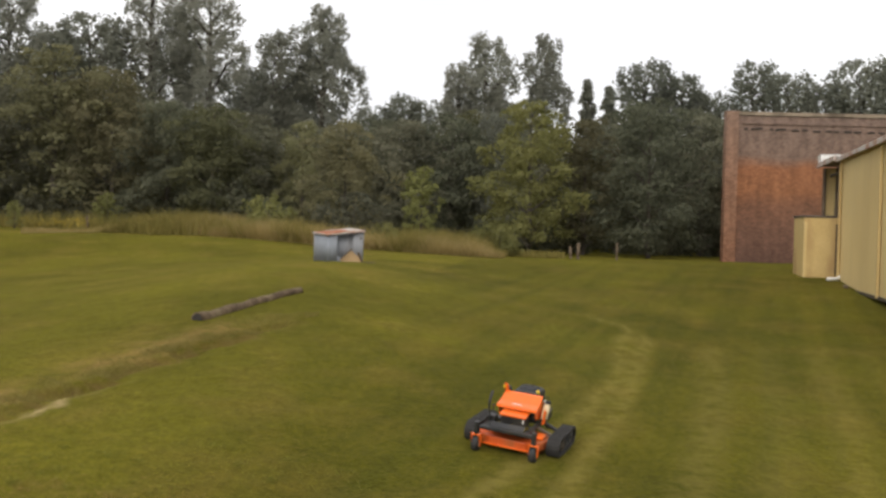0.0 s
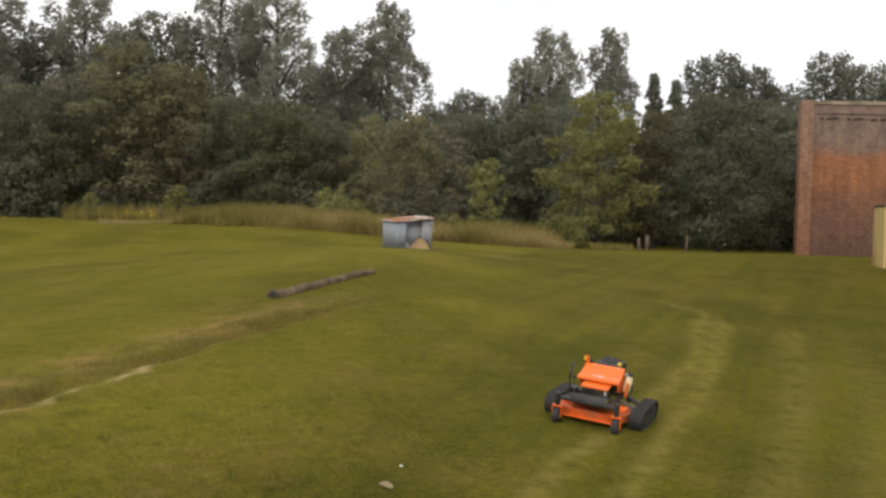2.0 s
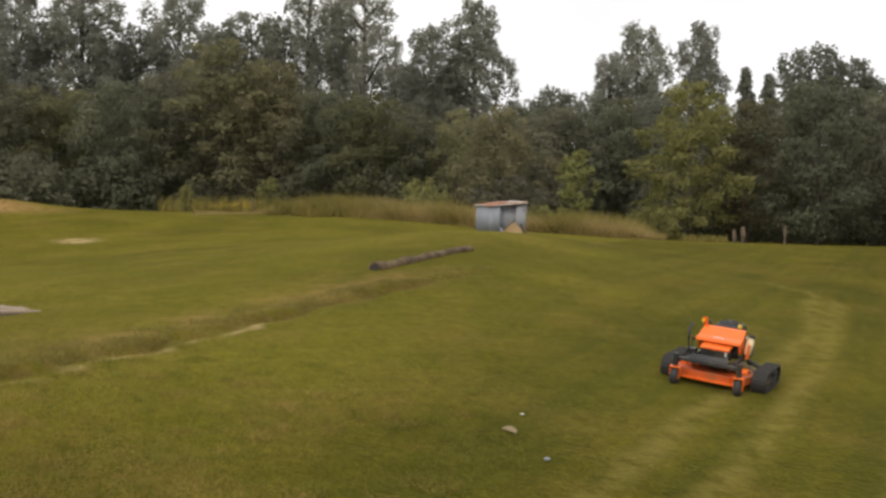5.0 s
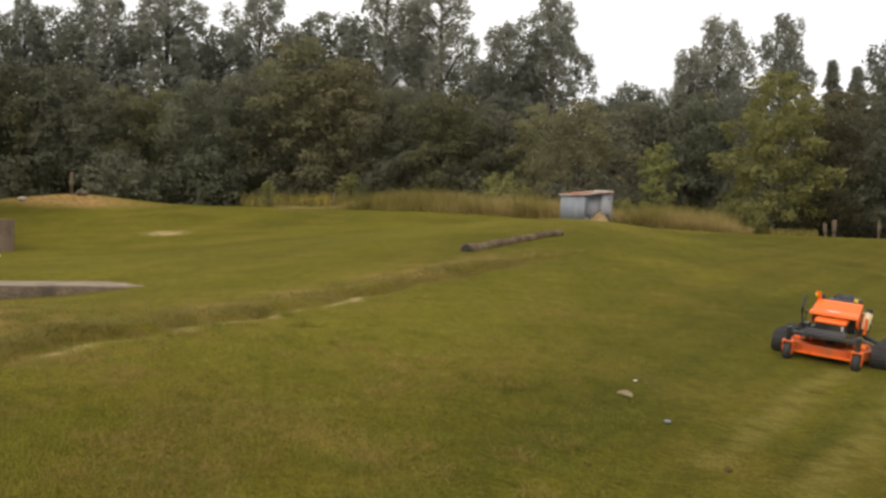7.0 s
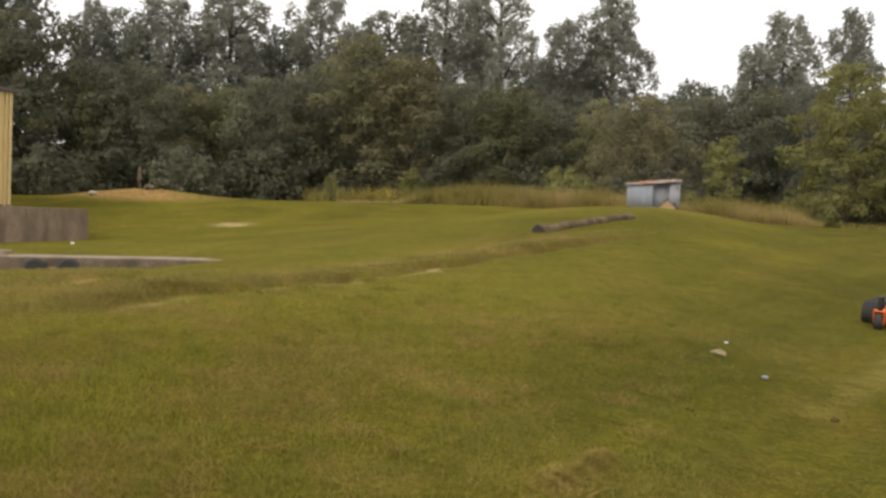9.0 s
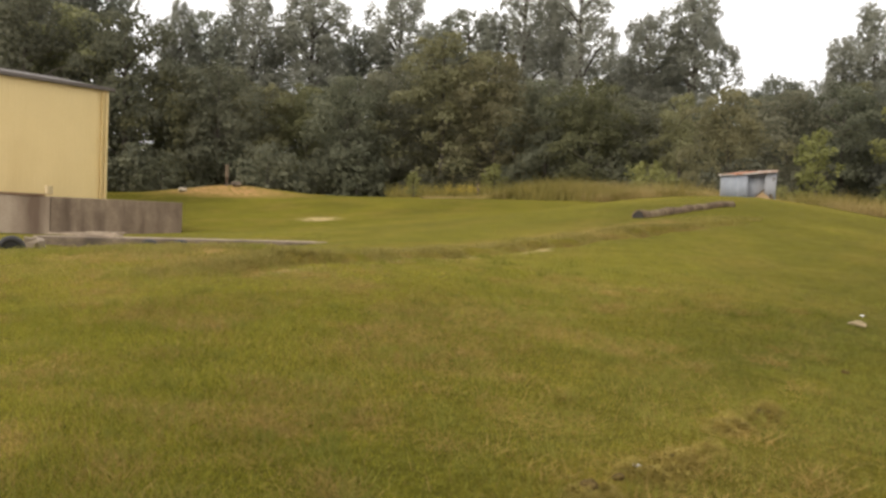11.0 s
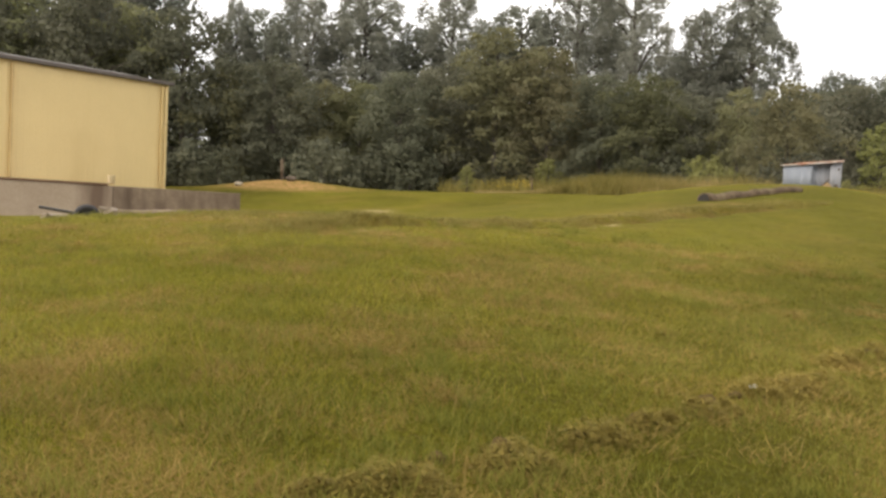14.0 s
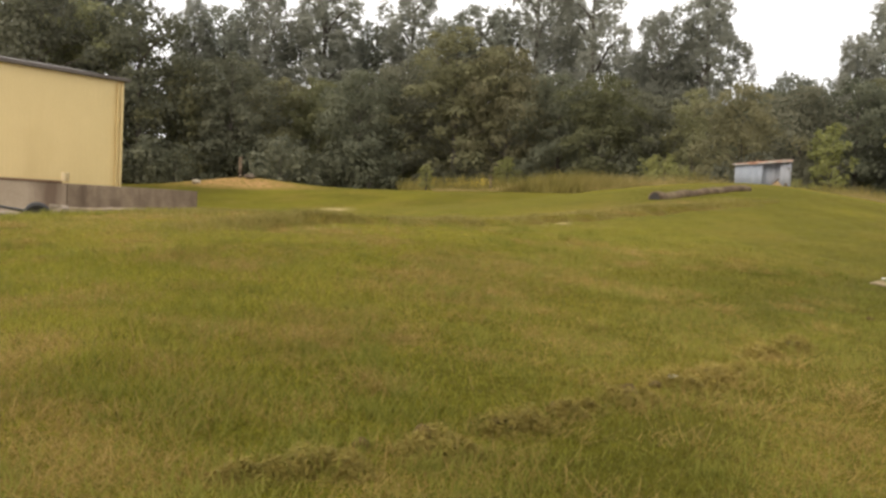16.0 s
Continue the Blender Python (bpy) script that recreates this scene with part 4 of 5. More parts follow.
def lobed_crown(rng, kind, tall, radius, leaves, size):
    """Leaves on the upper and outer sides of many uneven lobes. Returns verts, faces and the bough lines."""
    count, bare, lobe, flat, rise = HABITS[kind]
    t = (np.arange(count) + rng.uniform(0, 1, count)) / count
    lean = 1 + 0.25 * np.sin(2.0 * np.arange(count) + rng.uniform(0, 6))
    r = radius * crown_radius(kind, t) * rng.uniform(0.06, 0.98, count) ** 0.6 * lean
    a = 2.4 * np.arange(count) + rng.uniform(-0.5, 0.5, count)
    rad = radius * lobe * rng.uniform(0.55, 1.35, count) * np.clip(0.45 + 0.75 * crown_radius(kind, t), 0.3, 1.1)
    c = np.stack([r * np.cos(a), r * np.sin(a), tall * (bare + (0.985 - bare) * t) - rad * flat * 0.7], -1)
    k = rng.choice(count, leaves, p=rad ** 1.7 / np.sum(rad ** 1.7))
    outward = np.stack([np.cos(a), np.sin(a), np.full(count, 0.9)], -1)[k]
    u = rng.normal(size=(leaves, 3)) + 0.75 * outward
    u /= np.linalg.norm(u, axis=1)[:, None]
    ragged = 1 + 0.28 * np.sin(5 * u[:, 0] + 3 * k) * np.sin(6 * u[:, 1] + 2 * k) + 0.18 * np.sin(11 * u[:, 2] + k)
    p = c[k] + u * (rad[k] * ragged * rng.uniform(0.55, 1.08, leaves) ** 0.7)[:, None] * np.array([1, 1, flat])
    face = u + 0.55 * rng.normal(size=(leaves, 3))
    face /= np.linalg.norm(face, axis=1)[:, None]
    along = np.cross(face, rng.normal(size=(leaves, 3)))
    along /= np.linalg.norm(along, axis=1)[:, None] + 1e-9
    side = np.cross(face, along)
    s = size * rng.uniform(0.55, 1.35, leaves)[:, None]
    v = np.stack([p - along * s * 0.5, p + side * s * 0.4, p + along * s * 0.55, p - side * s * 0.4], 1).reshape(-1, 3)
    lines = [[(0, 0, max(z - math.hypot(x, y) * (0.3 + rise), 0.05 * tall)), (x * 0.55, y * 0.55, z - 0.35 * math.hypot(x, y) * rise - 0.1), (x, y, z)] for x, y, z in c[::4]]
    return v, np.arange(4 * leaves).reshape(-1, 4), lines


def make_tree(name, seed, kind, tall, radius, leaves, size, material, label):
    rng = np.random.default_rng(seed)
    ob = thing(name, pose(0, 0, 0), label, "bush" if kind == "bush" else "tree", "bushes at the wood's edge" if kind == "bush" else "trees of the wood")
    v, f, lines = lobed_crown(rng, kind, tall, radius, leaves, size)
    v[:, 2] = np.maximum(v[:, 2], 0.02 * tall)
    crown = new("crown", raw_mesh("crown", v, f, material))
    crown.parent = ob
    r0 = 0.05 if kind == "bush" else 0.014 * tall + 0.03
    lean = rng.normal(0, 0.012 * tall, 2)
    bm = tube([(0, 0, -0.3), (0, 0, 0.15 * tall), (lean[0] * 0.4, lean[1] * 0.4, 0.45 * tall), (lean[0], lean[1], 0.92 * tall)], r0, seg=8, radii=[r0 * 1.3, r0, r0 * 0.7, r0 * 0.12])
    for line in lines:
        bm = tube(line, r0, bm, seg=5, radii=[r0 * 0.4, r0 * 0.24, r0 * 0.07])
    part("stem" if kind == "bush" else "trunk", bm, BARK, ob)
    return ob


KINDS = {
    "round": make_tree("broadleaf_tree", 11, "broad", 11.5, 3.9, 12500, 0.225, LEAF_MID, "leafy mid-green broadleaf tree with a rounded crown"),
    "round2": make_tree("broadleaf_tree", 12, "broad", 12.0, 3.4, 12000, 0.215, LEAF_MID, "leafy mid-green broadleaf tree, uneven crown"),
    "light": make_tree("broadleaf_tree", 13, "broad", 11.0, 3.3, 13500, 0.195, LEAF_LIGHT, "yellow-green broadleaf tree with a tapering crown"),
    "dark": make_tree("broadleaf_tree", 14, "broad", 11.0, 4.1, 12500, 0.23, LEAF_DARK, "dark green broadleaf tree with a dense crown"),
    "poplar": make_tree("poplar_tree", 15, "poplar", 26.0, 3.7, 23000, 0.29, LEAF_GREY_HAZED, "tall grey-green poplar with a feathery crown, paled for haze"),
    "poplar2": make_tree("poplar_tree", 16, "poplar", 25.0, 4.7, 25000, 0.30, LEAF_GREY_HAZED, "tall broad grey-green poplar, paled for haze"),
    "airy": make_tree("poplar_tree", 23, "airy", 26.0, 4.2, 20000, 0.25, LEAF_GREY_HAZED, "tall airy poplar, paled for haze, with sky showing through its thin crown"),
    "wood": make_tree("forest_tree", 17, "poplar", 19.0, 4.5, 13500, 0.33, LEAF_BACK_HAZED, "forest tree standing deep in the wood, paled for haze"),
    "pine": make_tree("pine_tree", 18, "pine", 19.0, 3.2, 13000, 0.30, LEAF_BACK_HAZED, "slender pine with a pointed top behind the wood, paled for haze"),
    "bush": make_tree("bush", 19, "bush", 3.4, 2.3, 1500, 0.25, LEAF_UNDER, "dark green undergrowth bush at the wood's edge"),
    "bush2": make_tree("bush", 20, "bush", 3.0, 2.0, 1600, 0.235, LEAF_DARK, "dull green undergrowth bush at the wood's edge"),
    "bush_light": make_tree("bush", 21, "bush", 2.4, 1.5, 2400, 0.15, LEAF_LIGHT, "yellow-green bush before the wood"),
    "sapling": make_tree("sapling", 22, "broad", 4.2, 1.2, 2200, 0.17, LEAF_LIGHT, "slender light-green sapling before the wood"),
}
SIZES = {"round": 11.5, "round2": 12.0, "light": 11.0, "dark": 11.0, "poplar": 26.0, "poplar2": 25.0, "airy": 26.0, "wood": 19.0, "pine": 19.0, "bush": 3.4, "bush2": 3.0, "bush_light": 2.4, "sapling": 4.2}
used = set()
tree_rng = random.Random(5)


def plant(kind, bearing, away, tall, wide=1.0):
    """Sets a tree at a bearing (degrees to the left of y) and a distance from the middle of the path."""
    away += tree_rng.uniform(-2.5, 2.5) if 64 < away < 92 else 0.0
    wide *= tree_rng.uniform(0.92, 1.12)
    x, y = -0.5 - away * math.sin(radians(bearing)), away * math.cos(radians(bearing))
    s = tall / SIZES[kind]
    m = pose(x, y, ground_z(x, y), 0, 0, tree_rng.uniform(0, 360)) @ Matrix.Diagonal((s * wide, s * wide, s, 1))
    if kind not in used:
        used.add(kind)
        KINDS[kind].matrix_world = m
    else:
        c = copy_thing(KINDS[kind], m)
        c.scale = (s * wide, s * wide, s)


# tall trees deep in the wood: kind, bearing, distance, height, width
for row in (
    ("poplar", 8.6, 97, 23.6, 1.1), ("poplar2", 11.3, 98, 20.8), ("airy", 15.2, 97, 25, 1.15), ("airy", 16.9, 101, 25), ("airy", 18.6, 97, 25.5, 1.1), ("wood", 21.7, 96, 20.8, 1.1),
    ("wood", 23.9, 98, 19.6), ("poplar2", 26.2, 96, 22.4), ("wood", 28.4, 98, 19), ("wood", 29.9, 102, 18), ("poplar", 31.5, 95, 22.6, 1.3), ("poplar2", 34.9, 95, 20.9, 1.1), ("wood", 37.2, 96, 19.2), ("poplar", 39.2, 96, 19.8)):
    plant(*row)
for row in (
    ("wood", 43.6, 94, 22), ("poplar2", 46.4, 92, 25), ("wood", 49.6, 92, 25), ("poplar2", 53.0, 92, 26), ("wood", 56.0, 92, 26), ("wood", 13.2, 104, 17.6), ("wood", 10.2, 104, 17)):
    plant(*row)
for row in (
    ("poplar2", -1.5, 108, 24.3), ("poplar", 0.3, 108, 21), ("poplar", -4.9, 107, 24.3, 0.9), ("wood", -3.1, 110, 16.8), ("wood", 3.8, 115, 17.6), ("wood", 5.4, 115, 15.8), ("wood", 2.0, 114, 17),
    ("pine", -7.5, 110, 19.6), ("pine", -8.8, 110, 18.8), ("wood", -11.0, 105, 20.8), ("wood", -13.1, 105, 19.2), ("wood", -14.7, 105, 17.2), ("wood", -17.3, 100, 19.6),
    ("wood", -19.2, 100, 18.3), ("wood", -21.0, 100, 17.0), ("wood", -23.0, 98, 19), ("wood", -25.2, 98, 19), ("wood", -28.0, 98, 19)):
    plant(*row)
# the wood's edge
for row in (
    ("dark", -11.8, 62, 10.4), ("light", -4.7, 60, 10.0, 0.95), ("round2", -7.9, 67, 9.5), ("wood", -2.6, 78, 11.5), ("dark", 0.4, 78, 11), ("dark", 3.4, 76, 10, 1.1),
    ("round", 6.7, 66, 8.4), ("round2", 9.4, 67, 8.6), ("dark", 12.0, 68, 8.2), ("round", 14.7, 69, 9.2), ("dark", 17.3, 70, 9.4), ("round", 20.4, 70, 12.0, 1.0),
    ("round2", 23.6, 72, 13.3, 1.25), ("dark", 26.8, 74, 11), ("dark", 29.4, 74, 9.5), ("round2", 31.8, 75, 9.5)):
    plant(*row)
for row in (
    ("round", 34.4, 75, 9.5), ("dark", 37.0, 75, 10.5), ("round", 39.6, 76, 10), ("dark", 42.2, 78, 14), ("round2", 44.8, 78, 15), ("dark", 47.6, 78, 15),
    ("round", 50.6, 80, 16), ("dark", 53.6, 80, 16), ("dark", 57.0, 80, 16), ("dark", -14.5, 75, 11.5), ("dark", 5.2, 84, 11), ("round2", -0.8, 88, 13), ("dark", -9.6, 84, 12),
    ("dark", 8.2, 84, 10), ("dark", 13.4, 86, 11), ("dark", 16.0, 86, 11), ("dark", 19.0, 86, 12), ("dark", 22.0, 86, 13), ("dark", 25.0, 86, 13), ("dark", 30.5, 86, 11), ("dark", 35.8, 86, 11), ("dark", -5.2, 74, 9.5), ("dark", -2.8, 90, 12)):
    plant(*row)
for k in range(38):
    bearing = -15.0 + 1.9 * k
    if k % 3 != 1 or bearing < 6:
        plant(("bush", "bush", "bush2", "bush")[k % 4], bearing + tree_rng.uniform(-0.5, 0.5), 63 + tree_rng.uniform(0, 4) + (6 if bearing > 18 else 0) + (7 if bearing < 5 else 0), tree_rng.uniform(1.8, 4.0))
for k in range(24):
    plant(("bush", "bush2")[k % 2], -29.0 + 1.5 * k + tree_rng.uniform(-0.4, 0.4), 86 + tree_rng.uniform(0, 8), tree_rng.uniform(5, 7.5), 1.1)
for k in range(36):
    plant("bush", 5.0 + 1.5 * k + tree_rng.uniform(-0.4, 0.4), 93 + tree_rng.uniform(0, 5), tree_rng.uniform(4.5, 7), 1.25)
for row in (("bush_light", 11.2, 56, 2.6), ("bush_light", -3.0, 55, 2.0), ("bush_light", -1.9, 55, 1.7), ("bush_light", 3.9, 53, 1.6), ("sapling", 1.9, 58, 5.2, 0.85), ("sapling", 25.4, 60, 1.7), ("sapling", 20.5, 60, 2.3), ("bush2", 6.0, 57, 3.2)):
    plant(*row)


# ---- tall dry grass at the wood's edge, near turf and clippings ----
def blades(name, x, y, tall, width, material, label, category, lean=0.35, seed=1):
    rng = np.random.default_rng(seed)
    n = len(x)
    z = height(x, y) + unevenness(x, y)
    a = rng.uniform(0, 2 * np.pi, n)
    b = rng.uniform(0, 2 * np.pi, n)
    base = np.stack([x, y, z - 0.01], -1)
    side = np.stack([np.cos(a), np.sin(a), np.zeros(n)], -1) * (width * 0.5)[:, None]
    bend = np.stack([np.cos(b), np.sin(b), np.zeros(n)], -1) * (tall * lean * rng.uniform(0.2, 1.6, n))[:, None]
    tip = base + bend + np.stack([np.zeros(n), np.zeros(n), tall], -1)
    v = np.stack([base - side, base + side, tip], 1).reshape(-1, 3)
    ob = new(name, raw_mesh(name, v, np.arange(3 * n).reshape(-1, 3), material))
    return tagged(ob, label, category, kind="stuff")


def meadow():
    rng = np.random.default_rng(3)
    n = 72000
    bearing = rng.uniform(-3.4, 25.0, n)
    away = rng.uniform(50.3, 57.0, n) + 5.5 * np.clip((bearing - 7.0) / 11.0, 0, 1)
    r = np.radians(bearing)
    x, y = -0.5 - away * np.sin(r), away * np.cos(r)
    edge = np.clip((23.0 - bearing) / 6.0, 0.12, 1.0) * np.clip((bearing + 3.6) / 2.5, 0.3, 1.0)
    tall = rng.uniform(0.5, 1.3, n) * (0.25 + 1.3 * lumps(x, y, 1.5, 41)) * edge
    green = lumps(x, y, 3.0, 42) + rng.normal(0, 0.12, n) > 0.55
    blades("tall_grass", x[~green], y[~green], tall[~green], np.full((~green).sum(), 0.032), MEADOW, "strip of tall dry golden grass before the wood", "tall grass", 0.75, 4)
    blades("tall_weeds", x[green], y[green], tall[green] * 1.1, np.full(green.sum(), 0.038), WEED, "tall olive-green weeds among dry grass", "weeds", 0.75, 15)
    n = 8000
    bearing = rng.uniform(-7.0, 27.0, n)
    away = rng.uniform(54.0, 58.0, n) + 12.0 * np.clip((bearing - 18.0) / 10.0, 0, 1)
    r = np.radians(bearing)
    x, y = -0.5 - away * np.sin(r), away * np.cos(r)
    blades("weeds", x, y, rng.uniform(0.4, 1.3, n) * np.clip((bearing + 8) / 10, 0.4, 1), np.full(n, 0.06), WEED, "green weeds along the wood's edge", "weeds", seed=5)
    n = 260
    bearing = np.where(rng.random(n) < 0.6, rng.normal(22.6, 0.9, n), rng.uniform(4, 27, n))
    away = rng.uniform(55.0, 59.0, n)
    r = np.radians(bearing)
    x, y = -0.5 - away * np.sin(r), away * np.cos(r)
    z = height(x, y) + rng.uniform(0.35, 0.8, n)
    v, f = leaf_cloud(rng, np.stack([x, y, z], -1), np.full(n, 0.08), 420, 0.06)
    tagged(new("goldenrod", raw_mesh("goldenrod", v, f, FLOWER)), "yellow goldenrod flowers among the tall grass", "flowers", kind="stuff")


meadow()


def turf():
    rng = np.random.default_rng(6)
    n = 800000
    # denser towards the low end of the path
    away = 2.0 + 14.5 * rng.random(n) ** 1.3
    r = np.radians(rng.uniform(-26, 62, n))
    x, y = -1.5 - away * np.sin(r), away * np.cos(r)
    off = rng.random(n) < np.clip((16.5 - away) / 9.0, 0, 1)
    off &= rng.random(n) < np.clip(np.minimum(np.degrees(r) + 26, 62 - np.degrees(r)) / 14.0, 0, 1)
    x, y, away = x[off], y[off], away[off]
    n = len(x)
    mown = np.clip((1.0 - line_offset(x, y, MOWN_EDGE)[0]) / 4.0, 0, 1)
    lush = lumps(x, y, 1.5, 51)
    tall = rng.uniform(0.015, 0.058, n) * (0.5 + 1.25 * lush) * np.clip(1.25 - away / 20, 0.4, 1) * (1 - 0.45 * mown)
    dead = np.clip(4.6 * (lumps(x, y, 0.75, 52) - 0.43), 0.03, 0.9)
    dry = rng.random(n) < dead
    wide = rng.uniform(0.0028, 0.0062, n) * (0.75 + away / 8)
    g = ~dry & (rng.random(n) < 0.85)
    fresh = g & (rng.random(n) < mown)
    g = g & ~fresh
    blades("turf", x[g], y[g], tall[g], wide[g], BLADE, "short green grass blades with soft patches", "grass", 0.8, 7)
    blades("mown_turf", x[fresh], y[fresh], tall[fresh], wide[fresh], MOWN_BLADE, "freshly mown short dark green turf", "grass", 1.0, 27)
    g = dry & (rng.random(n) < 0.8)
    blades("straw", x[g], y[g], tall[g] * 0.8, wide[g], DRY_BLADE, "dry straw-coloured blades in the lawn", "grass", 1.7, 8)
    # clumps that the blades missed
    c = 620
    away = 2.3 + 11 * rng.random(c) ** 1.2
    r = np.radians(rng.uniform(-4, 56, c))
    cx, cy = -1.5 - away * np.sin(r), away * np.cos(r)
    m = 46000
    k = rng.integers(0, c, m)
    spread = rng.uniform(0.03, 0.16, c)[k]
    x, y = cx[k] + rng.normal(size=m) * spread, cy[k] + rng.normal(size=m) * spread
    blades("grass_tufts", x, y, rng.uniform(0.035, 0.09, m) * rng.uniform(0.6, 1.4, c)[k], np.full(m, 0.0055), TUFT, "denser darker tufts of grass in the lawn", "grass", 0.7, 14)
    c = 150
    away = 2.3 + 9 * rng.random(c)
    r = np.radians(rng.uniform(-2, 54, c))
    cx, cy = -1.5 - away * np.sin(r), away * np.cos(r)
    m = 15000
    k = rng.integers(0, c, m)
    x, y = cx[k] + rng.normal(size=m) * 0.09, cy[k] + rng.normal(size=m) * 0.09
    blades("dead_tufts", x, y, rng.uniform(0.03, 0.085, m), np.full(m, 0.006), DRY_BLADE, "flattened straw-brown dead tufts in the lawn", "grass", 2.0, 24)
    m = 1300
    away = 2.4 + 8 * rng.random(m)
    r = np.radians(rng.uniform(0, 54, m))
    x, y = -1.5 - away * np.sin(r), away * np.cos(r)
    blades("long_stems", x, y, rng.uniform(0.07, 0.17, m), np.full(m, 0.004), DRY_BLADE, "single long grass stems standing in the lawn", "grass", 0.6, 9)
    # ragged growth on the bank of the wash and on the rough patch beside it
    line = np.array(WASH)
    m = 30000
    seg = rng.integers(0, len(line) - 1, m)
    t = rng.random((m, 1))
    p = line[seg] * (1 - t) + line[seg + 1] * t + np.column_stack([-np.abs(rng.normal(0.3, 0.35, m)), rng.normal(0, 0.15, m)])
    h = lumps(p[:, 0], p[:, 1], 0.6, 53)
    keep = rng.random(m) < np.clip(2.4 * h - 0.6, 0.05, 1)
    p, h = p[keep], h[keep]
    blades("bank_grass", p[:, 0], p[:, 1], rng.uniform(0.025, 0.075, len(p)) * (0.5 + h), np.full(len(p), 0.012), WEED, "ragged longer grass along the eroded bank", "grass", 0.9, 25)
    m = 16000
    x, y = rng.normal(-8.7, 1.1, m), rng.normal(9.7, 1.0, m)
    h = lumps(x, y, 0.5, 54)
    keep = rng.random(m) < np.clip(3.2 * h - 1.2, 0, 1)
    blades("rough_weeds", x[keep], y[keep], rng.uniform(0.025, 0.08, keep.sum()), np.full(keep.sum(), 0.011), WEED, "rough brownish weeds on a worn patch", "weeds", 0.9, 26)


turf()


def clippings():
    """Rolls of cut grass left along the edge of the last lane."""
    rng = np.random.default_rng(10)
    line = np.array([(-3.3, 2.25), (-2.86, 2.85), (-2.7, 3.2), (-2.5, 3.8), (-2.28, 4.4), (-1.98, 5.4), (-1.7, 6.5)])
    count = 52
    seg = rng.integers(0, len(line) - 1, count)
    t = rng.random((count, 1))
    c = line[seg] * (1 - t) + line[seg + 1] * t + rng.normal(size=(count, 2)) * 0.035
    lump = rng.uniform(0.02, 0.065, count)
    n = 64000
    k = rng.integers(0, count, n)
    x, y = c[k, 0] + rng.normal(size=n) * lump[k] * 1.15, c[k, 1] + rng.normal(size=n) * lump[k] * 1.15
    near = np.exp(-((x - c[k, 0]) ** 2 + (y - c[k, 1]) ** 2) / (2 * lump[k] ** 2))
    z = height(x, y) + unevenness(x, y) + rng.random(n) * 1.7 * lump[k] * near
    a = rng.uniform(0, 2 * np.pi, n)
    along = np.stack([np.cos(a), np.sin(a), rng.normal(0, 0.35, n)], -1) * rng.uniform(0.006, 0.019, n)[:, None]
    side = np.stack([-np.sin(a), np.cos(a), rng.normal(0, 0.5, n)], -1) * 0.0022
    p = np.stack([x, y, z], -1)
    v = np.stack([p - along - side, p - along + side, p + along], 1).reshape(-1, 3)
    tagged(new("grass_clippings", raw_mesh("grass_clippings", v, np.arange(3 * n).reshape(-1, 3), CUT)), "windrow of dry cut grass along the mown edge", "clippings", kind="stuff")


def clod(x, y, s, label):
    rnd = random.Random(int(x * 300) + int(y * 70))
    b2 = bmesh.new()
    bmesh.ops.create_icosphere(b2, subdivisions=3, radius=s)
    for vt in b2.verts:
        vt.co *= 0.75 + 0.4 * noise.noise(vt.co * 22 + Vector((x, y, 0))) + rnd.uniform(0, 0.14)
        vt.co.z *= 0.7
    ob = tagged(part("earth_clod", b2, EARTH), label, "clod", "clods along the mown edge")
    ob.location = (x, y, ground_z(x, y) + 0.35 * s)


clippings()
for x, y, s in ((-2.92, 3.1, 0.075), (-2.74, 3.4, 0.055), (-2.6, 3.75, 0.065), (-2.42, 4.3, 0.075), (-2.33, 4.5, 0.05), (-2.15, 5.0, 0.05), (-1.8, 6.25, 0.085), (-3.05, 2.85, 0.06), (-1.3, 8.1, 0.05), (-0.15, 8.7, 0.06)):
    clod(x, y, 0.68 * s, "dark clod of earth and roots on the lawn")


# ---- the tracked mower ----
def on_slope(x, y, rz, s):
    """A pose standing on the ground, leaning with it."""
    e = 0.5
    n = Vector((ground_z(x - e, y) - ground_z(x + e, y), ground_z(x, y - e) - ground_z(x, y + e), 2 * e)).normalized()
    lean = Vector((0, 0, 1)).rotation_difference(n).to_matrix().to_4x4()
    return Matrix.Translation((x, y, ground_z(x, y))) @ lean @ pose(0, 0, 0, 0, 0, rz) @ Matrix.Diagonal((s, s, s, 1))


def track_outline(grow=0.0):
    """The side of a rubber track in y and z: a low loop, raised at the front."""
    pts = []
    for cy, cz, r, a0, a1 in ((-0.27, 0.165, 0.145, 90, 250), (0.06, 0.10, 0.10, 265, 275), (0.36, 0.10, 0.10, 265, 275), (0.52, 0.15, 0.15, -80, 90)):
        for k in range(9 if abs(a1 - a0) > 20 else 2):
            a = radians(a0 + (a1 - a0) * k / (8 if abs(a1 - a0) > 20 else 1))
            pts.append((cy + (r + grow) * math.cos(a), cz + (r + grow) * math.sin(a)))
    return pts


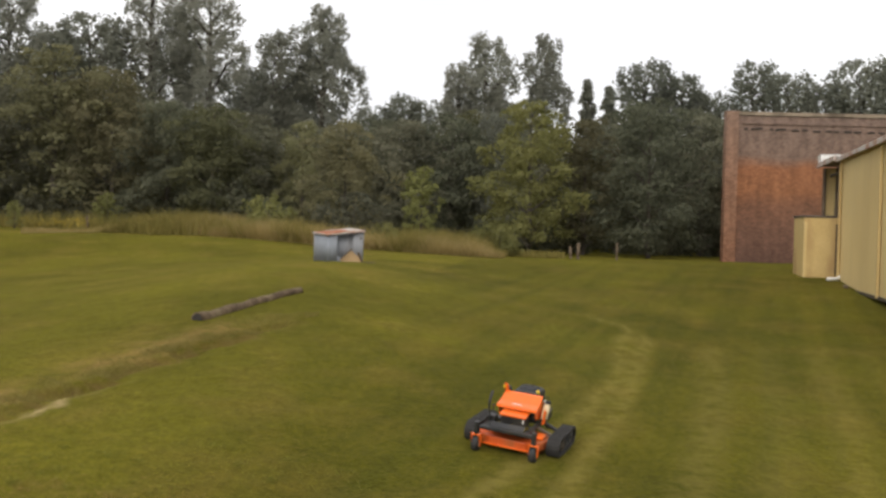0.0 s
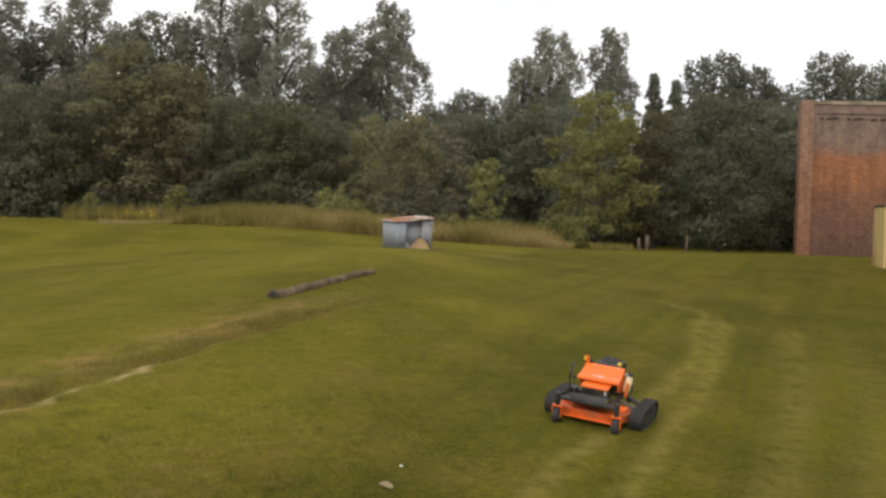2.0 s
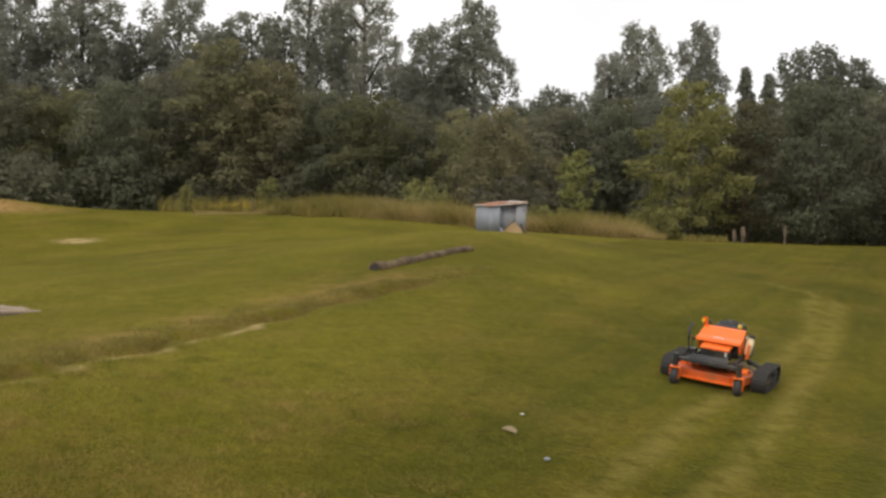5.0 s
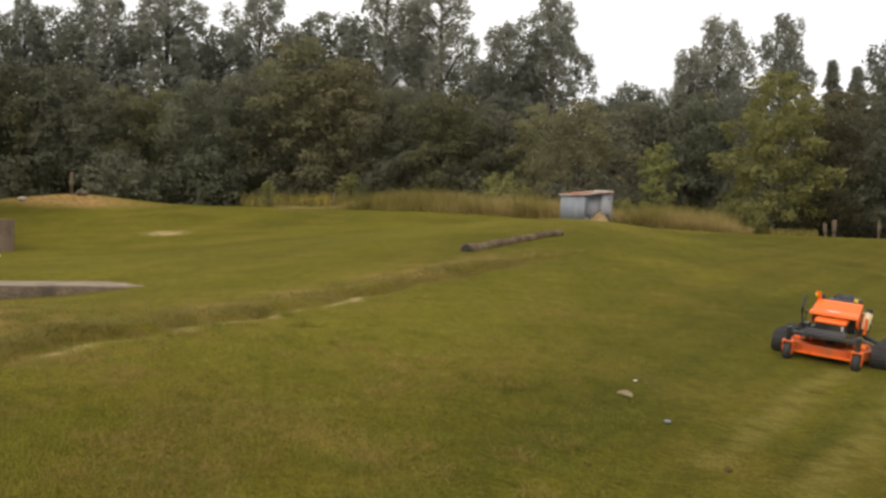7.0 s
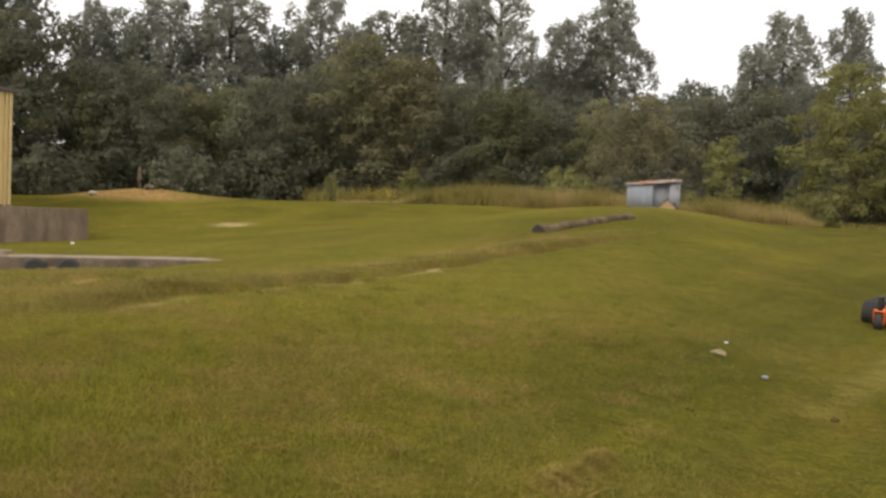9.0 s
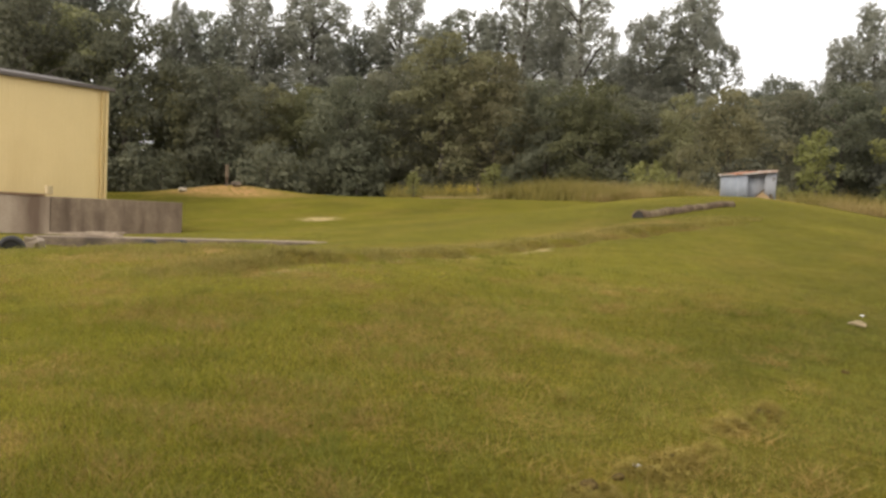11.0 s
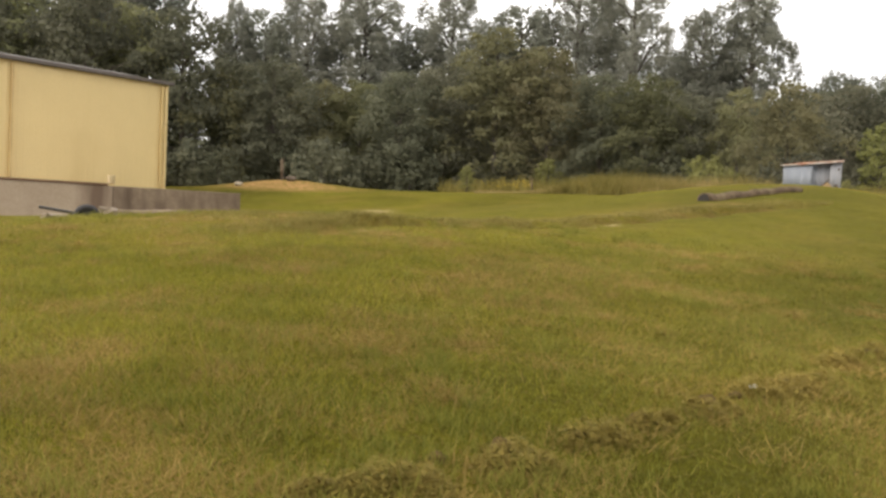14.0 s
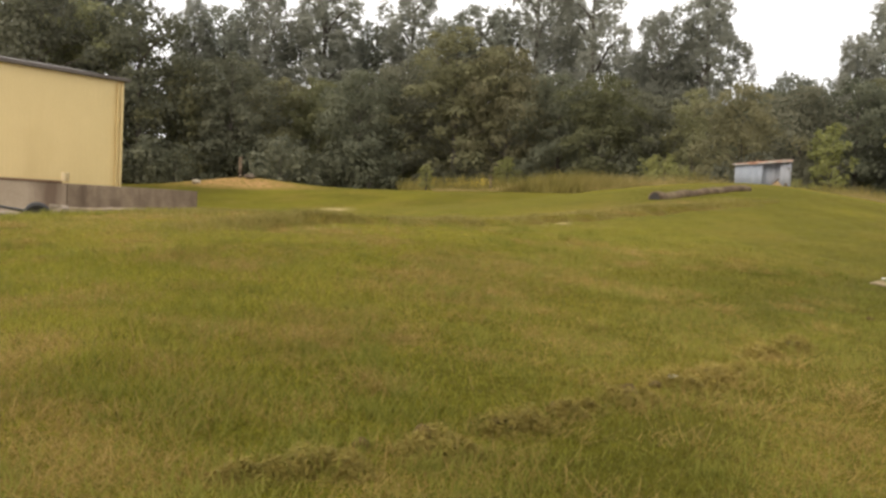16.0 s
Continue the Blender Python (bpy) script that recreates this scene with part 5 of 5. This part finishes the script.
def mower_track(ob, side):
    x = side * 0.675
    out, inn = track_outline(), track_outline(-0.028)
    b2 = bmesh.new()
    n = len(out)
    rows = [[b2.verts.new((x + dx, y, z)) for y, z in line] for dx, line in ((-0.105, out), (0.105, out), (0.105, inn), (-0.105, inn))]
    for k in range(n):
        q = (k + 1) % n
        for a, b in ((0, 1), (1, 2), (2, 3), (3, 0)):
            b2.faces.new((rows[a][k], rows[a][q], rows[b][q], rows[b][k]))
    bmesh.ops.recalc_face_normals(b2, faces=b2.faces[:])
    belt = part("rubber_track", b2, TREAD, ob, "dusty black rubber track")
    # tread bars at even steps round the loop
    ring = [Vector((y, z)) for y, z in out]
    steps = [(a, b) for a, b in zip(ring, ring[1:] + ring[:1])]
    total = sum((b - a).length for a, b in steps)
    count, pos, k, done = 44, 0.0, 0, 0.0
    lug_mesh = None
    for j in range(count):
        want = total * j / count
        while done + (steps[k][1] - steps[k][0]).length < want:
            done += (steps[k][1] - steps[k][0]).length
            k += 1
        a, b = steps[k]
        p = a.lerp(b, (want - done) / (b - a).length)
        ang = math.atan2(b.y - a.y, b.x - a.x)
        if lug_mesh is None:
            lug = part("tread_bar", box(0.205, 0.028, 0.018, None, 0.006), TREAD, belt)
            lug_mesh = lug.data
        else:
            lug = new("tread_bar", lug_mesh)
            lug.parent = belt
        lug.matrix_local = Matrix.Translation((x, p.x, p.y)) @ pose(0, 0, 0, math.degrees(ang), 0, 0)
    for cy, cz, r in ((-0.27, 0.165, 0.112), (0.52, 0.15, 0.117), (0.02, 0.105, 0.07), (0.2, 0.105, 0.07), (0.38, 0.105, 0.07)):
        w = part("track_wheel", lathe([(0.02, -0.075), (r * 0.45, -0.075), (r * 0.55, -0.05), (r * 0.85, -0.05), (r, -0.06), (r, 0.06), (r * 0.85, 0.05), (r * 0.55, 0.05), (r * 0.45, 0.075), (0.02, 0.075)], pose(x, cy, cz, 0, 90, 0), 22), GREY_STEEL, ob, smooth=False)
    part("track_beam", box(0.06, 0.66, 0.07, pose(x, 0.12, 0.17), 0.01), BLACK, ob)
    part("axle_arm", rod((x, 0.3, 0.2), (side * 0.33, 0.3, 0.34), 0.032), BLACK, ob)
    part("axle_arm", box(0.38, 0.06, 0.045, pose(side * 0.49, -0.06, 0.29, 0, side * 24, side * 14), 0.01), GREY_STEEL, ob)


def castor(ob, side):
    x, y = side * 0.46, -0.75
    fork = part("castor_fork", box(0.15, 0.07, 0.022, pose(x, y, 0.275), 0.006), ORANGE, ob, "orange castor fork")
    for s in (-1, 1):
        part("fork_leg", prism([(-0.035, 0.285), (0.045, 0.285), (0.065, 0.2), (0.055, 0.10), (0.01, 0.09), (-0.015, 0.17)], 0.014, pose(x + s * 0.069, y, 0, 0, 0, 90), 0.004), ORANGE, fork)
    wheel = part("castor_wheel", lathe([(0.07, -0.05), (0.105, -0.052), (0.122, -0.036), (0.128, 0), (0.122, 0.036), (0.105, 0.052), (0.07, 0.05)], pose(x, y + 0.03, 0.128, 0, 90, 0), 28), TYRE, ob, "smooth black castor tyre", smooth=True)
    part("hub", lathe([(0.01, -0.055), (0.05, -0.055), (0.068, -0.045), (0.068, 0.045), (0.05, 0.055), (0.01, 0.055)], pose(x, y + 0.03, 0.128, 0, 90, 0), 20), ALLOY, wheel, "pale metal hub", smooth=False)
    part("spindle_tube", lathe([(0.034, 0.285), (0.038, 0.29), (0.038, 0.47), (0.034, 0.48)], pose(x, y, 0), 18), BLACK, ob, smooth=False)


def mower():
    ob = thing("tracked_mower", on_slope(MOWER_X, MOWER_Y, MOWER_TURN, MOWER_SCALE), "orange and black remote-controlled tracked mower on the slope", "mower")
    for side in (-1, 1):
        mower_track(ob, side)
        castor(ob, side)
    # cutting deck
    deck = [(-0.56, -0.28), (-0.5, -0.46), (-0.3, -0.6), (0.3, -0.6), (0.5, -0.46), (0.56, -0.28), (0.5, 0.1), (-0.5, 0.1)]
    b2 = prism(deck, 0.13, pose(0, 0, 0.175, 90, 0, 0) @ Matrix.Scale(-1, 4, (0, 0, 1)), 0.018)
    bmesh.ops.recalc_face_normals(b2, faces=b2.faces[:])
    deck_ob = part("cutting_deck", b2, DECK_ORANGE_SHADED, ob, "orange steel cutting deck with grass dust, coloured darker for shade")
    for x in (-0.3, 0.0, 0.3):
        part("blade_pulley", lathe([(0.02, 0.245), (0.07, 0.245), (0.075, 0.26), (0.06, 0.27), (0.075, 0.28), (0.05, 0.3), (0.02, 0.3)], pose(x, -0.28, 0), 20), BLACK, deck_ob)
    part("deck_lip", box(0.9, 0.02, 0.03, pose(0, -0.608, 0.12), 0.005), ORANGE, deck_ob)
    part("belt_cover", box(0.26, 0.2, 0.05, pose(0.36, -0.24, 0.27), 0.015), ORANGE, deck_ob)
    part("belt_cover", box(0.26, 0.2, 0.05, pose(-0.36, -0.24, 0.27), 0.015), ORANGE, deck_ob)
    # main frame
    for s in (-1, 1):
        part("side_rail", box(0.05, 1.42, 0.06, pose(s * 0.31, -0.02, 0.395), 0.008), BLACK, ob)
        part("front_arm", box(0.05, 0.2, 0.05, pose(s * 0.36, -0.66, 0.40, 0, 0, s * 28), 0.008), BLACK, ob)
        part("diagonal_strut", box(0.05, 0.5, 0.022, pose(s * 0.335, -0.18, 0.29, -24, 0, 0), 0.005), GREY_STEEL, ob, "worn grey steel strut")
        part("rear_strut", box(0.05, 0.34, 0.022, pose(s * 0.335, 0.42, 0.28, -38, 0, 0), 0.005), GREY_STEEL, ob)
        part("rear_side_plate", box(0.014, 0.5, 0.15, pose(s * 0.325, 0.48, 0.40), 0.004), BLACK, ob)
    part("front_bar", box(0.96, 0.045, 0.05, pose(0, -0.735, 0.40), 0.008), BLACK, ob)
    part("middle_bar", box(0.62, 0.05, 0.05, pose(0, 0.1, 0.385), 0.008), BLACK, ob)
    rear = part("rear_plate", box(0.66, 0.02, 0.16, pose(0, 0.725, 0.40), 0.005), BLACK, ob, "scuffed black rear plate")
    for x in (-0.26, -0.16, 0.16, 0.26):
        part("bolt", lathe([(0.014, 0), (0.014, 0.012), (0.008, 0.016)], pose(x, 0.735, 0.42, -90, 0, 0), 6), YELLOW, rear)
    # foot plate: a bent sheet across the front
    foot = prism([(-0.27, 0.0), (0.27, 0.0), (0.27, 0.012), (-0.27, 0.012)], 0.12, pose(0.0, -0.66, 0.45, 30, 0, 0), 0.003)
    part("foot_plate", foot, BLACK, ob, "bent black steel foot plate")
    part("plate_lip", box(0.54, 0.012, 0.05, pose(0, -0.715, 0.415), 0.004), BLACK, ob)
    part("floor_pan", box(0.56, 0.46, 0.014, pose(0, -0.4, 0.378), 0.004), BLACK, ob)
    rng = np.random.default_rng(12)
    c = np.column_stack([rng.uniform(-0.24, 0.24, 30), rng.uniform(-0.6, -0.32, 30), np.full(30, 0.392)])
    v, f = leaf_cloud(rng, c, np.full(30, 0.025), 900, 0.03, 0.0)
    v[:, 2] = np.clip(v[:, 2], 0.387, 0.43)
    chips = new("grass_dust", raw_mesh("grass_dust", v, f, CUT))
    chips.parent = ob
    # battery box with an orange lid
    batt = part("battery_box", box(0.40, 0.26, 0.19, pose(0.0, -0.28, 0.475), 0.012), BLACK, ob)
    part("box_lid", box(0.43, 0.24, 0.032, pose(0.0, -0.325, 0.582, 8, 0, 0), 0.012), ORANGE, batt, "orange lid")
    part("label_plate", box(0.028, 0.006, 0.07, pose(0.17, -0.413, 0.505), 0.002), DECAL, batt, "small pale label")
    # hood: front flat, then rising to the engine, with side cheeks
    prof = [(-0.275, 0.632), (-0.27, 0.665), (-0.25, 0.678), (-0.11, 0.705), (0.08, 0.80), (0.135, 0.812), (0.135, 0.795), (0.085, 0.782), (-0.105, 0.69), (-0.245, 0.662), (-0.26, 0.632)]
    wide = 0.62
    hood_bm = prism(prof, wide, pose(0, 0, 0, 0, 0, 90), 0.004)
    # the hood flares towards its front lip
    for vt in hood_bm.verts:
        vt.co.x *= 1.0 + 0.08 * max(0.0, min(1.0, (0.1 - vt.co.y) / 0.45))
    hood = part("hood", hood_bm, ORANGE, ob, "glossy orange hood flaring to its front lip")
    cheek = [(-0.25, 0.658), (-0.11, 0.69), (0.08, 0.785), (0.13, 0.79), (0.15, 0.62), (0.13, 0.45), (0.10, 0.43), (-0.16, 0.5), (-0.19, 0.54), (-0.22, 0.63)]
    for s in (-1, 1):
        part("side_cheek", prism(cheek, 0.016, pose(s * 0.302, 0, 0, 0, 0, 90), 0.005), ORANGE, hood)
    part("hood_front", box(0.56, 0.014, 0.2, pose(0, -0.105, 0.58), 0.003), BLACK, hood, "black front under the hood")
    part("decal", box(0.16, 0.03, 0.002, pose(-0.02, -0.18, 0.6945, 10.5, 0, 0), 0.0), DECAL, hood, "pale worn decal")
    part("hood_inner", box(0.48, 0.2, 0.26, pose(0, 0.02, 0.53), 0.02), BLACK, hood)
    # engine
    eng = part("engine_block", box(0.3, 0.32, 0.2, pose(0, 0.42, 0.53), 0.03), ALLOY, ob, "cast alloy engine block")
    cov = [(-0.205, 0.63), (-0.215, 0.66), (-0.215, 0.77), (-0.19, 0.815), (-0.13, 0.83), (0.13, 0.83), (0.19, 0.815), (0.215, 0.77), (0.215, 0.66), (0.205, 0.63)]
    cover = part("engine_cover", prism(cov, 0.44, pose(0, 0.40, 0), 0.022), PLASTIC, eng, "matt black plastic engine cover", smooth=False)
    part("air_screen", lathe([(0.02, 0.872), (0.06, 0.872), (0.09, 0.865), (0.135, 0.855), (0.15, 0.84), (0.152, 0.82), (0.01, 0.82)], pose(0, 0.41, 0), 36), PLASTIC, cover, "round black air screen", smooth=False)
    for k in range(10):
        a = k * math.pi / 5
        part("screen_rib", box(0.13, 0.008, 0.008, pose(0.075 * math.cos(a), 0.41 + 0.075 * math.sin(a), 0.872, 0, 7, math.degrees(a)), 0.002), BLACK, cover)
    for a in (0.6, 2.2, 3.8, 5.4):
        part("clip", box(0.035, 0.025, 0.03, pose(0.16 * math.cos(a), 0.41 + 0.16 * math.sin(a), 0.838, 0, 0, math.degrees(a)), 0.006), PLASTIC, cover)
    part("oil_cap", lathe([(0.02, 0.82), (0.03, 0.825), (0.03, 0.865), (0.022, 0.875), (0.01, 0.875)], pose(0.18, 0.27, -0.02), 14), YELLOW, eng, "yellow oil filler cap", smooth=False)
    part("sticker", box(0.002, 0.075, 0.042, pose(-0.217, 0.30, 0.70), 0.0), DECAL, cover, "pale sticker with plain bars")
    for k in range(4):
        part("print_bar", box(0.002, 0.012, 0.018, pose(-0.2185, 0.275 + 0.017 * k, 0.70), 0.0), BLACK, cover)
    for s in (-1, 1):
        cyl = part("cylinder_head", box(0.11, 0.15, 0.13, pose(s * 0.20, 0.56, 0.565), 0.02), ALLOY, eng, "finned alloy cylinder head")
        for k in range(6):
            part("fin", box(0.125, 0.165, 0.006, pose(s * 0.20, 0.56, 0.515 + 0.02 * k), 0.001), ALLOY, cyl)
        part("plug_lead", tube([(s * 0.25, 0.62, 0.58), (s * 0.30, 0.66, 0.62), (s * 0.26, 0.62, 0.68), (s * 0.18, 0.56, 0.69)], 0.008, seg=7), BLACK, eng)
    part("intake_pipe", tube([(-0.13, 0.38, 0.61), (-0.19, 0.34, 0.6), (-0.21, 0.46, 0.6), (-0.19, 0.54, 0.6)], 0.024), PLASTIC, eng, smooth=True)
    part("oil_filter", lathe([(0.02, -0.05), (0.045, -0.048), (0.048, -0.04), (0.048, 0.04), (0.03, 0.055)], pose(-0.2, 0.27, 0.47, 0, -90, 0), 22), BLACK, eng, smooth=False)
    part("carburettor", box(0.06, 0.06, 0.1, pose(-0.18, 0.33, 0.55), 0.012), ALLOY, eng)
    muff = part("muffler", lathe([(0.02, -0.16), (0.06, -0.155), (0.065, -0.14), (0.065, 0.14), (0.06, 0.155), (0.02, 0.16)], pose(-0.02, 0.655, 0.48, 0, 90, 0), 22), ALLOY, ob, "dull metal muffler", smooth=False)
    part("exhaust", tube([(0.12, 0.655, 0.50), (0.18, 0.67, 0.52), (0.22, 0.70, 0.50)], 0.018), GREY_STEEL, muff)
    part("engine_plate", box(0.58, 0.56, 0.014, pose(0, 0.44, 0.428), 0.004), GREY_STEEL, ob)
    part("side_bracket", box(0.06, 0.012, 0.22, pose(-0.30, 0.17, 0.50), 0.004), BLACK, ob)
    # control panel on its stalk
    stalk = part("panel_stalk", tube([(-0.27, 0.17, 0.45), (-0.27, 0.17, 0.7), (-0.29, 0.14, 0.82)], 0.018, seg=8), BLACK, ob)
    turn = pose(-0.305, 0.135, 0.815, 0, -10, 0) @ pose(0, 0, 0, 0, 0, 48)
    panel = part("control_panel", box(0.012, 0.11, 0.21, turn, 0.01), ORANGE, ob, "orange control panel plate")
    part("choke_knob", lathe([(0.008, 0), (0.01, 0.02), (0.026, 0.022), (0.028, 0.034), (0.02, 0.042), (0.005, 0.042)], turn @ pose(-0.006, 0.005, 0.055, 0, -90, 0), 18), YELLOW, panel, "yellow knob")
    part("key_switch", lathe([(0.03, 0), (0.03, 0.012), (0.022, 0.016), (0.022, 0.024), (0.006, 0.024)], turn @ pose(-0.006, 0.0, -0.05, 0, -90, 0), 20), PLASTIC, panel, "round black key switch")
    part("throttle_slot", box(0.004, 0.008, 0.08, turn @ pose(-0.007, 0.04, 0.0), 0.001), BLACK, panel)
    part("panel_box", box(0.07, 0.09, 0.13, turn @ pose(0.045, 0.0, -0.01), 0.02), PLASTIC, panel)
    # drive lever and gear stick on the right of the machine
    consol = part("lever_console", box(0.13, 0.17, 0.12, pose(-0.355, -0.33, 0.45), 0.008), BLACK, ob)
    for k in range(4):
        part("vent_slot", box(0.004, 0.012, 0.045, pose(-0.421, -0.385 + 0.028 * k, 0.425, 12, 0, 0), 0.0), DARK_VOID, consol)
    part("stick", rod((-0.36, -0.3, 0.5), (-0.365, -0.3, 0.63), 0.008), BLACK, consol)
    part("ball_knob", lathe([(0.006, -0.024), (0.018, -0.018), (0.025, 0), (0.018, 0.018), (0.006, 0.024)], pose(-0.365, -0.3, 0.645), 16), PLASTIC, consol, smooth=True)
    lever = part("drive_lever", tube([(-0.36, -0.44, 0.40), (-0.36, -0.45, 0.50), (-0.375, -0.475, 0.60), (-0.38, -0.485, 0.68)], 0.014, seg=9), BLACK, ob)
    part("grip", tube([(-0.38, -0.485, 0.66), (-0.38, -0.475, 0.76), (-0.375, -0.44, 0.84), (-0.37, -0.39, 0.89), (-0.37, -0.385, 0.893)], 0.02, seg=10), PLASTIC, lever, "black foam grip", smooth=True)
    part("lever_pivot", lathe([(0.03, -0.03), (0.035, 0), (0.03, 0.03)], pose(-0.36, -0.44, 0.40, 0, 90, 0), 14), BLACK, lever)
    part("deck_chain", rod((-0.36, -0.44, 0.38), (-0.36, -0.46, 0.26), 0.008), GREY_STEEL, ob)
    # fuel canister
    jar = part("fuel_canister", lathe([(0.02, 0), (0.05, 0.005), (0.055, 0.02), (0.055, 0.22), (0.04, 0.25), (0.03, 0.255)], pose(0.375, 0.02, 0.47, -14, 8, 0), 22), BEIGE, ob, "cream plastic canister", smooth=True)
    part("cap", lathe([(0.03, 0.25), (0.043, 0.252), (0.045, 0.30), (0.036, 0.31), (0.01, 0.31)], pose(0.375, 0.02, 0.47, -14, 8, 0), 18), PLASTIC, jar, "black screw cap", smooth=False)
    part("guard_plate", prism([(-0.06, 0.42), (0.02, 0.42), (0.05, 0.62), (-0.02, 0.66)], 0.014, pose(0.41, -0.06, 0, 0, 0, 78), 0.003), ORANGE, ob, "orange side guard")
    part("tool_box", box(0.1, 0.16, 0.1, pose(0.37, 0.2, 0.5), 0.008), GREY_STEEL, ob)
    part("hose", tube([(0.2, 0.1, 0.5), (0.3, 0.12, 0.46), (0.34, 0.0, 0.36), (0.3, -0.1, 0.3)], 0.012, seg=7), BLACK, ob, smooth=True)


MOWER_X, MOWER_Y, MOWER_TURN, MOWER_SCALE = 1.53, 14.95, -20.0, 1.0
mower()
